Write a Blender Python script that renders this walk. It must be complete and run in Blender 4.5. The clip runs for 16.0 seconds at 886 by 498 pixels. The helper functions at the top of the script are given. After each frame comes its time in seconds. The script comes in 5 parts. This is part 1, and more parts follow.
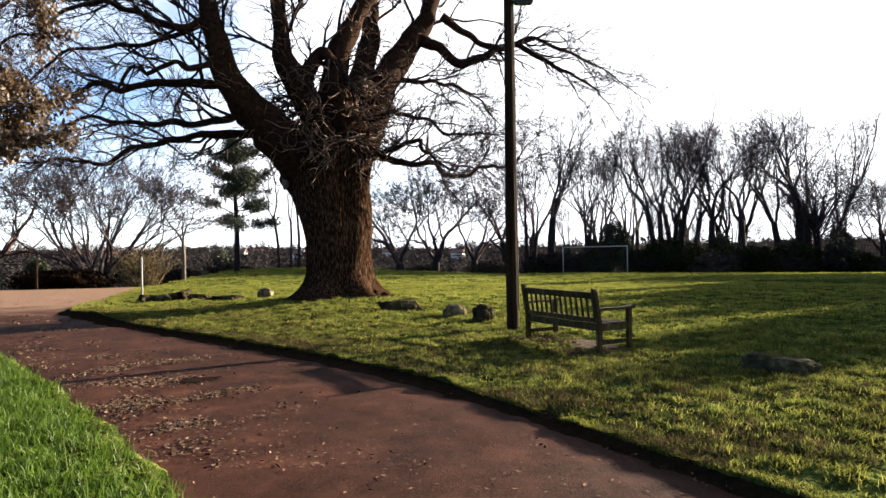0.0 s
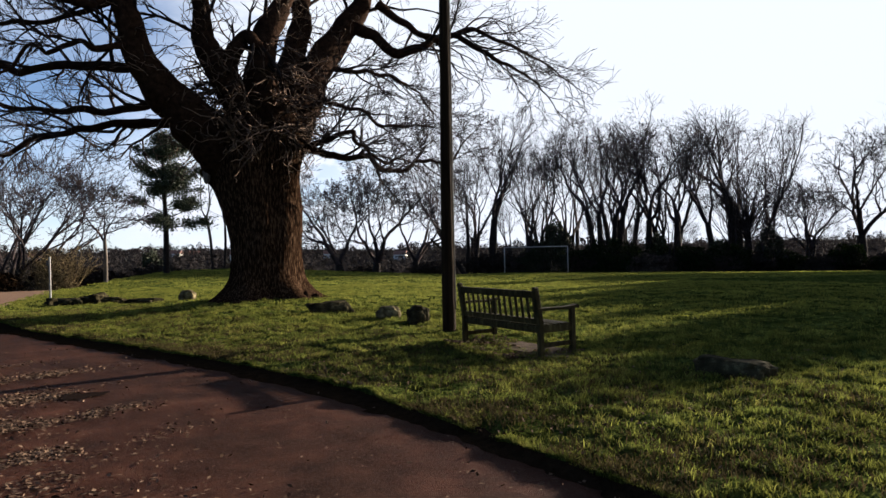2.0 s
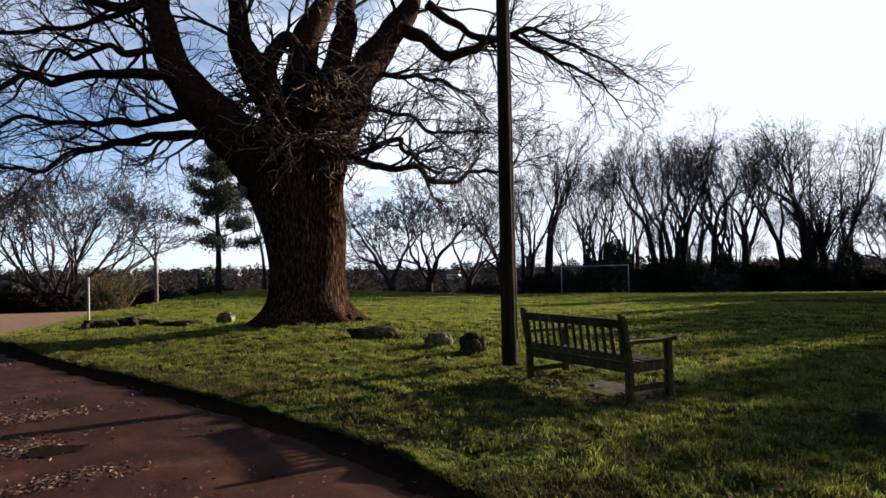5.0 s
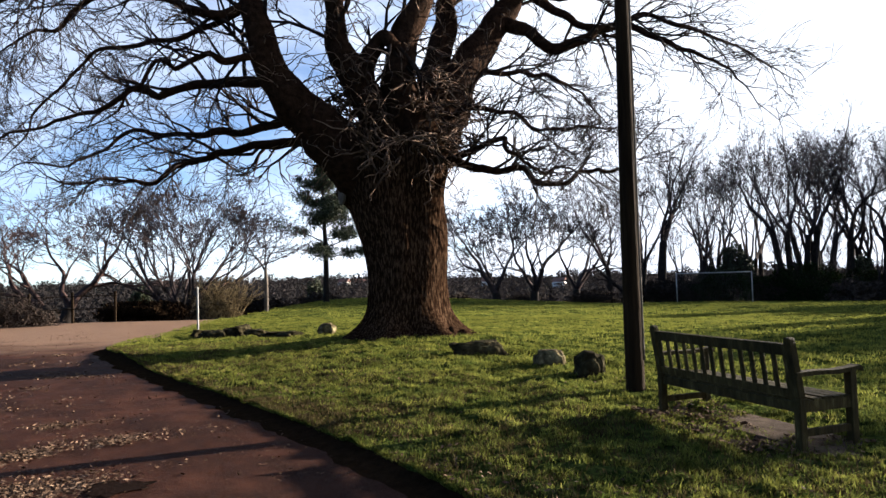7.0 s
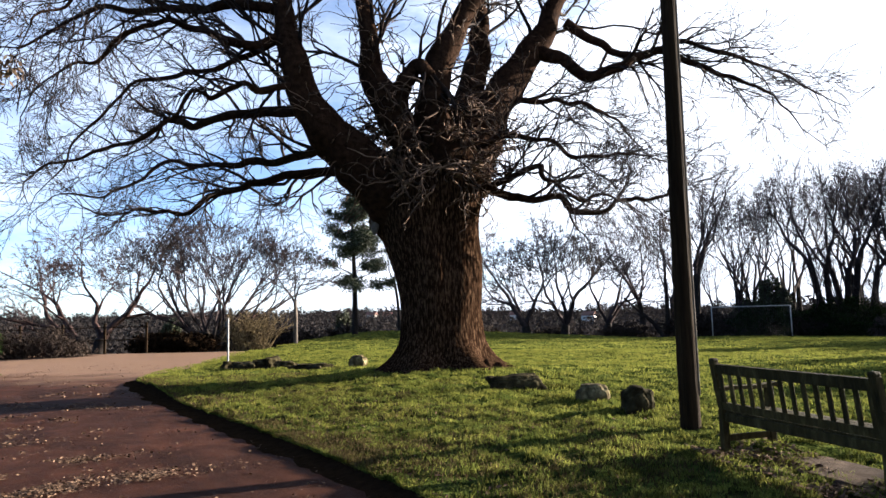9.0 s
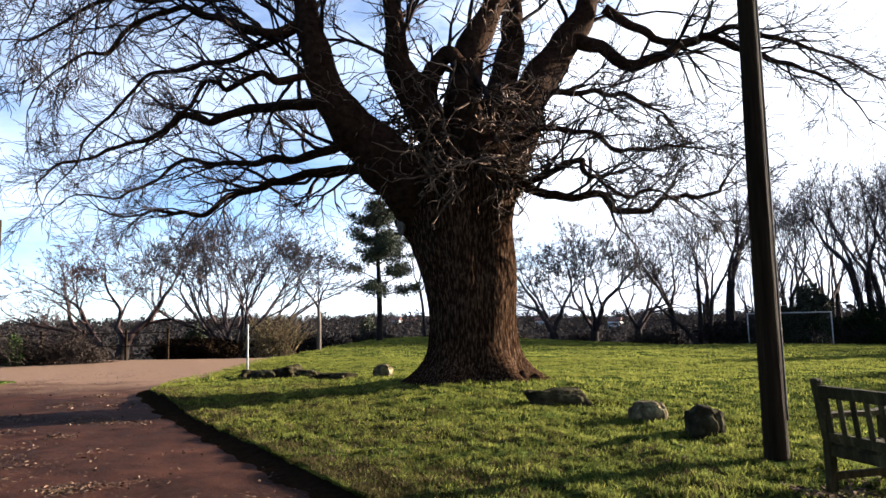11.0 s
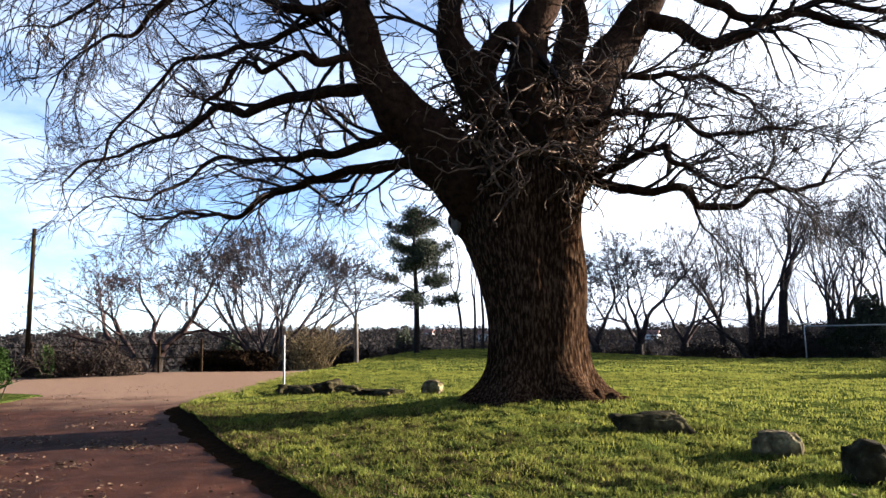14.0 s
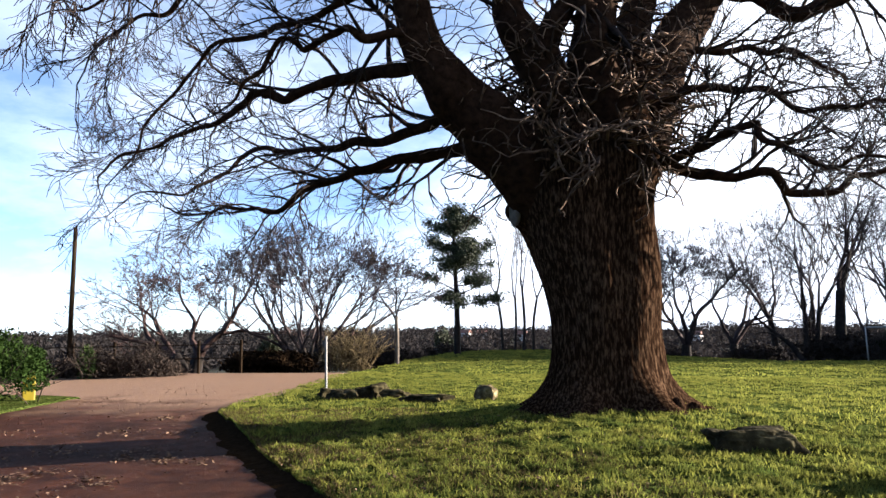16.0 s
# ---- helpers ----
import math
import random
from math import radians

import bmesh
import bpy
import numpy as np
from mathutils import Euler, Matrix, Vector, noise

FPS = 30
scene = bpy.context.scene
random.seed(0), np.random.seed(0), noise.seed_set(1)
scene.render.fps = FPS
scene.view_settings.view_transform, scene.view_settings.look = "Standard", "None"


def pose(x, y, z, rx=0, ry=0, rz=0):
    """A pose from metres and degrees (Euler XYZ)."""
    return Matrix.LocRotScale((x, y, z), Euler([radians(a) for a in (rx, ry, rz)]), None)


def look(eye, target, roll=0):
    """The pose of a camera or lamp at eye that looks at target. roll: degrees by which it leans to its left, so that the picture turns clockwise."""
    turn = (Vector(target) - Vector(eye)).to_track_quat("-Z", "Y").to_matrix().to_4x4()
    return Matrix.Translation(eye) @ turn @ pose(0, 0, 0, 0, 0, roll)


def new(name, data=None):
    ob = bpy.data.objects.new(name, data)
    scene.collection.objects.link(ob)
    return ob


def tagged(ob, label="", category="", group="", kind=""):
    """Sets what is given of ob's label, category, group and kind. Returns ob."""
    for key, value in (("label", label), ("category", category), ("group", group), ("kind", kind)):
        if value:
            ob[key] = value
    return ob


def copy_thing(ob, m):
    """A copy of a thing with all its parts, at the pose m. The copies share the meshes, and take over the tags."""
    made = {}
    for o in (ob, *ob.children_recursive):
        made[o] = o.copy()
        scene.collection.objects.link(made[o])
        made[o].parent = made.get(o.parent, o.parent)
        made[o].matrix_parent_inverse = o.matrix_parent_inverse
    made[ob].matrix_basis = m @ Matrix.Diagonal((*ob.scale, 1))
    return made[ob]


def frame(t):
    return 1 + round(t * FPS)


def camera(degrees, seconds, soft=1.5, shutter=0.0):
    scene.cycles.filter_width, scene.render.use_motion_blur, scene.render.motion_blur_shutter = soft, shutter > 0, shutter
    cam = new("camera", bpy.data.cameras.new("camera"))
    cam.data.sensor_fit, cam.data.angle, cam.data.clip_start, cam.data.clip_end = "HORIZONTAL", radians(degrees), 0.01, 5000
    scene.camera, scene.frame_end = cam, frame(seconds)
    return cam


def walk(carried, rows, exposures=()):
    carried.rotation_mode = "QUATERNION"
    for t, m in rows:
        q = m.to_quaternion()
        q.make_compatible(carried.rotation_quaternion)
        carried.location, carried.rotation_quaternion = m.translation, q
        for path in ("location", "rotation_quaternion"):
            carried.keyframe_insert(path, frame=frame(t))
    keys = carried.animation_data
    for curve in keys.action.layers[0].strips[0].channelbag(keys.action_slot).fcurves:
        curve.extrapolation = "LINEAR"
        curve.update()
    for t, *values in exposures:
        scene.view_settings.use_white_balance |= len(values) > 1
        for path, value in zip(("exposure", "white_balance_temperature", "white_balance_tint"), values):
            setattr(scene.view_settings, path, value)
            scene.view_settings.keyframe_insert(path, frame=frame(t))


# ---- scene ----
cam = camera(67.0, 16.0)
PATH = [
    (0, (0.032, 0.032, 1.559), (0.027, 2.032, 1.554), -1.3),
    (0.5, (0.088, 0.407, 1.507), (0.232, 2.402, 1.498), -1.2),
    (1, (0.205, 0.448, 1.491), (0.375, 2.441, 1.485), -1.2),
    (1.5, (0.217, 0.676, 1.483), (0.39, 2.668, 1.477), -1.3),
    (2, (0.236, 0.934, 1.47), (0.401, 2.927, 1.465), -1.4),
    (2.5, (0.249, 1.158, 1.48), (0.408, 3.151, 1.49), -1.4),
    (3, (0.251, 1.463, 1.474), (0.405, 3.457, 1.487), -1.4),
    (3.5, (0.271, 1.67, 1.454), (0.415, 3.665, 1.47), -1.5),
    (4, (0.331, 1.979, 1.442), (0.438, 3.975, 1.474), -1.5),
    (6.5, (0.223, 3.537, 1.468), (0.007, 5.524, 1.5485), -1.8),
    (7, (0.216, 3.734, 1.482), (-0.085, 5.709, 1.5715), -1.8),
    (7.5, (0.17, 3.752, 1.468), (-0.157, 5.723, 1.5685), -1.7),
    (8, (0.105, 3.745, 1.449), (-0.262, 5.708, 1.5750), -1.7),
    (8.5, (0.022, 3.792, 1.428), (-0.354, 5.749, 1.5980), -1.6),
    (9, (0.002, 4.049, 1.435), (-0.375, 6.004, 1.6260), -1.6),
    (11.5, (-0.505, 5.258, 1.471), (-0.962, 7.194, 1.6845), -1.4),
    (12, (-0.65, 5.459, 1.459), (-1.113, 7.393, 1.6815), -1.4),
    (12.5, (-0.745, 5.767, 1.46), (-1.241, 7.691, 1.6985), -1.3),
    (13, (-0.89, 5.946, 1.442), (-1.416, 7.861, 1.6905), -1.3),
    (13.5, (-1.096, 6.217, 1.46), (-1.626, 8.131, 1.7065), -1.3),
    (14, (-1.215, 6.476, 1.449), (-1.752, 8.387, 1.6965), -1.3),
    (14.5, (-1.364, 6.657, 1.443), (-1.934, 8.559, 1.6915), -1.3),
    (15, (-1.629, 6.888, 1.44), (-2.214, 8.786, 1.6895), -1.3),
    (15.5, (-1.782, 7.181, 1.449), (-2.377, 9.076, 1.6985), -1.2),
    (16, (-1.871, 7.416, 1.479), (-2.509, 9.296, 1.7295), -1.2),
]
walk(cam, [(t, look(eye, target, roll)) for t, eye, target, roll in PATH],
     [(0, 2.82, 6350, 10), (0.5, 2.08, 6150, 10), (1, 1.90, 6100, 10), (1.5, 1.85, 6050, 10), (4, 1.85, 6000, 10), (6.5, 2.22, 5900, 10), (7, 2.38, 5900, 10),
      (9, 2.66, 5850, 10), (11.5, 2.72, 5850, 10), (13, 2.79, 5800, 10), (16, 2.80, 5800, 10)])


# ---- light ----
SUN_AZ, SUN_EL = 31.5, 13.6          # degrees: azimuth from +x towards +y, height
world = bpy.data.worlds.new("sky")
scene.world = world
world.use_nodes = True
wn, wl = world.node_tree.nodes, world.node_tree.links
sky = wn.new("ShaderNodeTexSky")
sky.sky_type = "NISHITA"
sky.sun_disc = False
sky.sun_elevation = radians(SUN_EL)
sky.sun_rotation = radians(90 - SUN_AZ)
sky.air_density, sky.dust_density, sky.ozone_density = 0.6, 0.2, 1.6
wn["Background"].inputs["Strength"].default_value = 0.05
# pale winter haze low in the sky, with thin uneven cloud
tc = wn.new("ShaderNodeTexCoord")
sx = wn.new("ShaderNodeSeparateXYZ")
wl.new(tc.outputs["Generated"], sx.inputs["Vector"])
low = wn.new("ShaderNodeMapRange")
low.inputs["From Min"].default_value, low.inputs["From Max"].default_value = 0.8, 0.05
low.inputs["To Min"].default_value, low.inputs["To Max"].default_value = 0.0, 1.0
wl.new(sx.outputs["Z"], low.inputs["Value"])
mp = wn.new("ShaderNodeMapping")
mp.inputs["Scale"].default_value = (1.0, 1.0, 2.6)
wl.new(tc.outputs["Generated"], mp.inputs["Vector"])
cl = wn.new("ShaderNodeTexNoise")
cl.inputs["Scale"].default_value, cl.inputs["Detail"].default_value, cl.inputs["Roughness"].default_value = 2.6, 7, 0.6
wl.new(mp.outputs["Vector"], cl.inputs["Vector"])
cr = wn.new("ShaderNodeMapRange")
cr.inputs["From Min"].default_value, cr.inputs["From Max"].default_value = 0.40, 0.62
cr.inputs["To Min"].default_value, cr.inputs["To Max"].default_value = 0.2, 1.4
wl.new(cl.outputs["Fac"], cr.inputs["Value"])
mu = wn.new("ShaderNodeMath")
mu.operation, mu.use_clamp = "MULTIPLY", True
# the haze is brightest towards the sun
dt = wn.new("ShaderNodeVectorMath")
dt.operation = "DOT_PRODUCT"
dt.inputs[1].default_value = (math.cos(radians(SUN_AZ)), math.sin(radians(SUN_AZ)), 0.0)
wl.new(tc.outputs["Generated"], dt.inputs[0])
glow = wn.new("ShaderNodeMapRange")
glow.interpolation_type = "SMOOTHSTEP"
glow.inputs["From Min"].default_value, glow.inputs["From Max"].default_value = 0.15, 0.85
glow.inputs["To Min"].default_value, glow.inputs["To Max"].default_value = 0.5, 8.0
wl.new(dt.outputs["Value"], glow.inputs["Value"])
# and thins out to clear sky on the far side
away = wn.new("ShaderNodeMapRange")
away.interpolation_type = "SMOOTHSTEP"
away.inputs["From Min"].default_value, away.inputs["From Max"].default_value = -0.85, -0.3
wl.new(dt.outputs["Value"], away.inputs["Value"])
thin = wn.new("ShaderNodeMath")
thin.operation = "MULTIPLY"
wl.new(glow.outputs["Result"], thin.inputs[0])
wl.new(away.outputs["Result"], thin.inputs[1])
mg = wn.new("ShaderNodeMath")
mg.operation = "MULTIPLY"
wl.new(low.outputs["Result"], mg.inputs[0])
wl.new(thin.outputs["Value"], mg.inputs[1])
wl.new(mg.outputs["Value"], mu.inputs[0])
wl.new(cr.outputs["Result"], mu.inputs[1])
hz = wn.new("ShaderNodeMix")
hz.data_type = "RGBA"
hz.inputs["B"].default_value = (5.5, 5.6, 5.85, 1)
wl.new(mu.outputs["Value"], hz.inputs["Factor"])
wl.new(sky.outputs["Color"], hz.inputs["A"])
wl.new(hz.outputs["Result"], wn["Background"].inputs["Color"])

sun = new("sun", bpy.data.lights.new("sun", "SUN"))
sun.data.energy, sun.data.angle, sun.data.color = 5.0, radians(0.6), (1.0, 0.84, 0.65)
sd = Vector((math.cos(radians(SUN_AZ)) * math.cos(radians(SUN_EL)), math.sin(radians(SUN_AZ)) * math.cos(radians(SUN_EL)), math.sin(radians(SUN_EL))))
sun.matrix_world = look(sd * 100, (0, 0, 0))


# ---- materials ----
def material(name, stops, scale=4.0, detail=6.0, rough=0.9, bump=0.0, bump_scale=30.0, stretch=(1, 1, 1), island=0.0, per_object=0.0,
             spec=0.25, big=0.0, big_scale=0.5, through_light=0.0, cells=0.0, cell_col=None, metal=0.0, depth=0.03):
    """Noise between colour stops, a second larger noise, variation by island or object, and a bump of its own."""
    m = bpy.data.materials.new(name)
    m.use_nodes = True
    n, l = m.node_tree.nodes, m.node_tree.links
    b = n["Principled BSDF"]
    b.inputs["Roughness"].default_value, b.inputs["Specular IOR Level"].default_value, b.inputs["Metallic"].default_value = rough, spec, metal
    tc = n.new("ShaderNodeTexCoord")
    mp = n.new("ShaderNodeMapping")
    mp.inputs["Scale"].default_value = stretch
    l.new(tc.outputs["Object"], mp.inputs["Vector"])
    nz = n.new("ShaderNodeTexNoise")
    nz.inputs["Scale"].default_value, nz.inputs["Detail"].default_value, nz.inputs["Roughness"].default_value = scale, detail, 0.65
    l.new(mp.outputs["Vector"], nz.inputs["Vector"])
    ramp = n.new("ShaderNodeValToRGB")
    ramp.color_ramp.elements.remove(ramp.color_ramp.elements[0])
    for i, (p, c) in enumerate(stops):
        e = ramp.color_ramp.elements[0] if i == 0 else ramp.color_ramp.elements.new(p)
        e.position, e.color = p, (*c, 1)
    l.new(nz.outputs["Fac"], ramp.inputs["Fac"])
    col = ramp.outputs["Color"]

    def scaled(col, value, low, high):
        r = n.new("ShaderNodeMapRange")
        r.inputs["To Min"].default_value, r.inputs["To Max"].default_value = low, high
        l.new(value, r.inputs["Value"])
        x = n.new("ShaderNodeVectorMath")
        x.operation = "SCALE"
        l.new(col, x.inputs[0])
        l.new(r.outputs["Result"], x.inputs["Scale"])
        return x.outputs["Vector"]
    if big:
        nb = n.new("ShaderNodeTexNoise")
        nb.inputs["Scale"].default_value, nb.inputs["Detail"].default_value = big_scale, 4
        l.new(tc.outputs["Object"], nb.inputs["Vector"])
        r0 = n.new("ShaderNodeMapRange")
        r0.inputs["From Min"].default_value, r0.inputs["From Max"].default_value = 0.3, 0.7
        l.new(nb.outputs["Fac"], r0.inputs["Value"])
        col = scaled(col, r0.outputs["Result"], 1 - big, 1 + big)
    if island:
        g = n.new("ShaderNodeNewGeometry")
        col = scaled(col, g.outputs["Random Per Island"], 1 - island, 1 + island)
    if per_object:
        oi = n.new("ShaderNodeObjectInfo")
        col = scaled(col, oi.outputs["Random"], 1 - per_object, 1 + per_object)
    height = None
    if cells:
        vo = n.new("ShaderNodeTexVoronoi")
        vo.inputs["Scale"].default_value = cells
        l.new(tc.outputs["Object"], vo.inputs["Vector"])
        if cell_col:
            sep = n.new("ShaderNodeSeparateColor")
            l.new(vo.outputs["Color"], sep.inputs["Color"])
            gt = n.new("ShaderNodeMath")
            gt.operation, gt.inputs[1].default_value = "GREATER_THAN", 0.86
            l.new(sep.outputs["Red"], gt.inputs[0])
            mx = n.new("ShaderNodeMix")
            mx.data_type = "RGBA"
            l.new(gt.outputs["Value"], mx.inputs["Factor"])
            l.new(col, mx.inputs["A"])
            mx.inputs["B"].default_value = (*cell_col, 1)
            col = mx.outputs["Result"]
        height = vo.outputs["Distance"]
    l.new(col, b.inputs["Base Color"])
    if bump:
        bn = n.new("ShaderNodeTexNoise")
        bn.inputs["Scale"].default_value, bn.inputs["Detail"].default_value = bump_scale, 6
        l.new(mp.outputs["Vector"], bn.inputs["Vector"])
        h = bn.outputs["Fac"]
        if height is not None:
            ad = n.new("ShaderNodeMath")
            l.new(h, ad.inputs[0])
            l.new(height, ad.inputs[1])
            h = ad.outputs["Value"]
        bp = n.new("ShaderNodeBump")
        bp.inputs["Strength"].default_value, bp.inputs["Distance"].default_value = bump, depth
        l.new(h, bp.inputs["Height"])
        l.new(bp.outputs["Normal"], b.inputs["Normal"])
    if through_light:
        tr = n.new("ShaderNodeBsdfTranslucent")
        l.new(col, tr.inputs["Color"])
        ms = n.new("ShaderNodeMixShader")
        ms.inputs["Fac"].default_value = through_light
        l.new(b.outputs["BSDF"], ms.inputs[1])
        l.new(tr.outputs["BSDF"], ms.inputs[2])
        l.new(ms.outputs["Shader"], n["Material Output"].inputs["Surface"])
    return m


M_TURF = material("turf", [(0.3, (0.006, 0.009, 0.002)), (0.5, (0.032, 0.043, 0.010)), (0.72, (0.11, 0.125, 0.030))], 9, 8, 0.95, 1.0, 15, spec=0, big=0.45, big_scale=1.1, depth=0.1)
M_BLADE = material("grass blade", [(0.3, (0.044, 0.063, 0.013)), (0.6, (0.128, 0.134, 0.027)), (0.8, (0.225, 0.194, 0.054))], 3, 3, 0.8, island=0.6, through_light=0.45, spec=0.03, big=0.5, big_scale=1.2)
# Brighter copy of the blade colour; it carries the sun on the open field.
M_LITFIELD = material("field grass brightened for sun", [(0.3, (0.088, 0.102, 0.018)), (0.6, (0.152, 0.156, 0.030)), (0.8, (0.205, 0.185, 0.045))], 3, 3, 0.8, island=0.28, through_light=0.5, spec=0.03, big=0.25, big_scale=0.4)
M_LUSH = material("lush grass blade", [(0.3, (0.03186, 0.06426, 0.006747)), (0.6, (0.06372, 0.1071, 0.01124)), (0.8, (0.1093, 0.1285, 0.02249))], 3, 3, 0.5, island=0.4, through_light=0.45, spec=0.15)
M_STRAW = material("dry straw-coloured grass", [(0.3, (0.030, 0.023, 0.010)), (0.6, (0.066, 0.051, 0.021)), (0.8, (0.12, 0.094, 0.044))], 3, 3, 0.85, island=0.5, through_light=0.25, spec=0.03)
M_ROAD = material("worn red-brown tarmac", [(0.3, (0.0145, 0.0051, 0.0030)), (0.5, (0.030, 0.0107, 0.0062)), (0.72, (0.064, 0.0250, 0.0145))], 2.2, 11, 0.8, 0.4, 26, big=0.5, big_scale=0.5,
                  cells=140, cell_col=(0.05, 0.026, 0.017), spec=0.05, depth=0.012)


def gravel_wash(m, colour, y0, y1):
    """Pale gravel that covers the surface, unevenly, beyond y1."""
    n, l = m.node_tree.nodes, m.node_tree.links
    b = n["Principled BSDF"]
    old = b.inputs["Base Color"].links[0].from_socket
    tc, sx, nz = n.new("ShaderNodeTexCoord"), n.new("ShaderNodeSeparateXYZ"), n.new("ShaderNodeTexNoise")
    nz.inputs["Scale"].default_value, nz.inputs["Detail"].default_value = 0.7, 8
    l.new(tc.outputs["Object"], sx.inputs["Vector"])
    l.new(tc.outputs["Object"], nz.inputs["Vector"])
    ma = n.new("ShaderNodeMath")
    ma.operation = "MULTIPLY_ADD"
    ma.inputs[1].default_value = 9.0
    l.new(nz.outputs["Fac"], ma.inputs[0])
    l.new(sx.outputs["Y"], ma.inputs[2])
    mr = n.new("ShaderNodeMapRange")
    mr.inputs["From Min"].default_value, mr.inputs["From Max"].default_value = y0 + 4.5, y1 + 4.5
    mr.inputs["To Max"].default_value = 0.78
    l.new(ma.outputs["Value"], mr.inputs["Value"])
    mx = n.new("ShaderNodeMix")
    mx.data_type = "RGBA"
    l.new(mr.outputs["Result"], mx.inputs["Factor"])
    l.new(old, mx.inputs["A"])
    mx.inputs["B"].default_value = (*colour, 1)
    l.new(mx.outputs["Result"], b.inputs["Base Color"])


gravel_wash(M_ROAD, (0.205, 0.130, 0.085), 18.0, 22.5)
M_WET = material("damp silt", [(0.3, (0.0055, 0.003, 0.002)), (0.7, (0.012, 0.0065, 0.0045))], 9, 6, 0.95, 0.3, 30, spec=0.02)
# Soil kept near black, so the turf edge strip holds the bank's shade.
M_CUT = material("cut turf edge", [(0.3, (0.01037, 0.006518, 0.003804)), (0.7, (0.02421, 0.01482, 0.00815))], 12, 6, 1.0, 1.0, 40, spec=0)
M_BARK = material("furrowed bark", [(0.28, (0.0032, 0.0018, 0.0012)), (0.48, (0.0125, 0.0067, 0.0041)), (0.68, (0.078, 0.048, 0.029))], 26, 8, 0.95, 0.28, 40, stretch=(1, 1, 0.22), big=0.3, big_scale=0.9, spec=0.0)
M_LIMB = material("limb bark", [(0.3, (0.007, 0.0038, 0.0026)), (0.7, (0.036, 0.020, 0.012))], 8, 7, 0.95, 0.8, 16, big=0.2, spec=0.02)
M_SCAR = material("weathered bare wood", [(0.3, (0.05, 0.043, 0.036)), (0.7, (0.14, 0.122, 0.105))], 9, 6, 0.9, 0.6, 20, spec=0.1)
M_TWIG = material("twigs", [(0.3, (0.0095, 0.0066, 0.0058)), (0.7, (0.027, 0.019, 0.016))], 5, 3, 0.9, island=0.4, spec=0.1)
M_SPROUT = material("pale sprouts", [(0.3, (0.036, 0.022, 0.015)), (0.6, (0.10, 0.064, 0.042)), (0.8, (0.22, 0.155, 0.105))], 5, 3, 0.85, island=0.8, spec=0.15)
M_REDTWIG = material("reddish winter twigs", [(0.3, (0.022, 0.013, 0.012)), (0.7, (0.065, 0.040, 0.034))], 2, 3, 0.9, island=0.4, spec=0.1)
M_PALEBARK = material("pale young bark", [(0.3, (0.06, 0.05, 0.042)), (0.7, (0.13, 0.11, 0.09))], 5, 5, 0.9, 0.3, 12, spec=0.1)
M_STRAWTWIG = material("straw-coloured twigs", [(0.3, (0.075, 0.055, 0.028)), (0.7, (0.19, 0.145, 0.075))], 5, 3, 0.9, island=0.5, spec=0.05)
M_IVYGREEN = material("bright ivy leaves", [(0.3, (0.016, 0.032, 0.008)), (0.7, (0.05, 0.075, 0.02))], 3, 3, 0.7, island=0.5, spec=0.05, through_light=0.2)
M_FARBARK = material("grey-brown bark", [(0.3, (0.0084, 0.00672, 0.0063)), (0.7, (0.0231, 0.0189, 0.01596))], 3, 4, 0.95, 0.4, 8, per_object=0.2, spec=0.1)
M_FARTWIG = material("far twigs", [(0.3, (0.018, 0.0142, 0.0148)), (0.7, (0.040, 0.031, 0.030))], 2, 3, 0.95, island=0.4, per_object=0.25, spec=0.05)
M_BROWNLEAF = material("dry brown leaves", [(0.3, (0.03748, 0.0241, 0.01499)), (0.6, (0.09099, 0.06158, 0.03748)), (0.8, (0.1714, 0.1312, 0.08835))], 4, 3, 0.6, island=0.5, through_light=0.35, spec=0.3)
M_LITTER = material("leaf litter", [(0.3, (0.042, 0.025, 0.016)), (0.6, (0.115, 0.075, 0.050)), (0.8, (0.25, 0.18, 0.125))], 9, 3, 0.8, island=0.65, spec=0.03)
M_NEEDLE = material("pine needles", [(0.3, (0.0126, 0.0189, 0.00735)), (0.7, (0.03465, 0.03938, 0.01575))], 2, 3, 0.7, island=0.4, spec=0.2)
M_IVY = material("evergreen leaves", [(0.3, (0.0049, 0.00882, 0.00343)), (0.7, (0.01568, 0.0245, 0.00735))], 2, 3, 0.9, island=0.4, spec=0.0, through_light=0.1)
M_HEDGE = material("hedge leaves", [(0.3, (0.006825, 0.01593, 0.00273)), (0.7, (0.0182, 0.03185, 0.006825))], 3, 3, 0.8, island=0.5, spec=0.03, through_light=0.15)
M_SCRUB = material("winter scrub", [(0.3, (0.01441, 0.0108, 0.009037)), (0.6, (0.03344, 0.0247, 0.01914)), (0.8, (0.06688, 0.05145, 0.03721))], 2, 3, 0.95, island=0.45, per_object=0.4, spec=0.1)
# Pale stone: two boulders take it for the sun on their faces.
M_ROCK = material("lichened stone", [(0.3, (0.022, 0.017, 0.009)), (0.52, (0.085, 0.068, 0.036)), (0.72, (0.26, 0.22, 0.12))], 7, 9, 0.95, 0.6, 18, big=0.35, big_scale=3, per_object=0.2, spec=0.03)
# Darker copy for the other boulders: moss, and shade put into the colour.
M_DARKROCK = material("mossy stone darkened for shade", [(0.3, (0.010, 0.008, 0.0045)), (0.55, (0.032, 0.027, 0.014)), (0.75, (0.11, 0.095, 0.05))], 7, 9, 0.95, 0.7, 16, big=0.4, big_scale=3, per_object=0.2, spec=0.02)
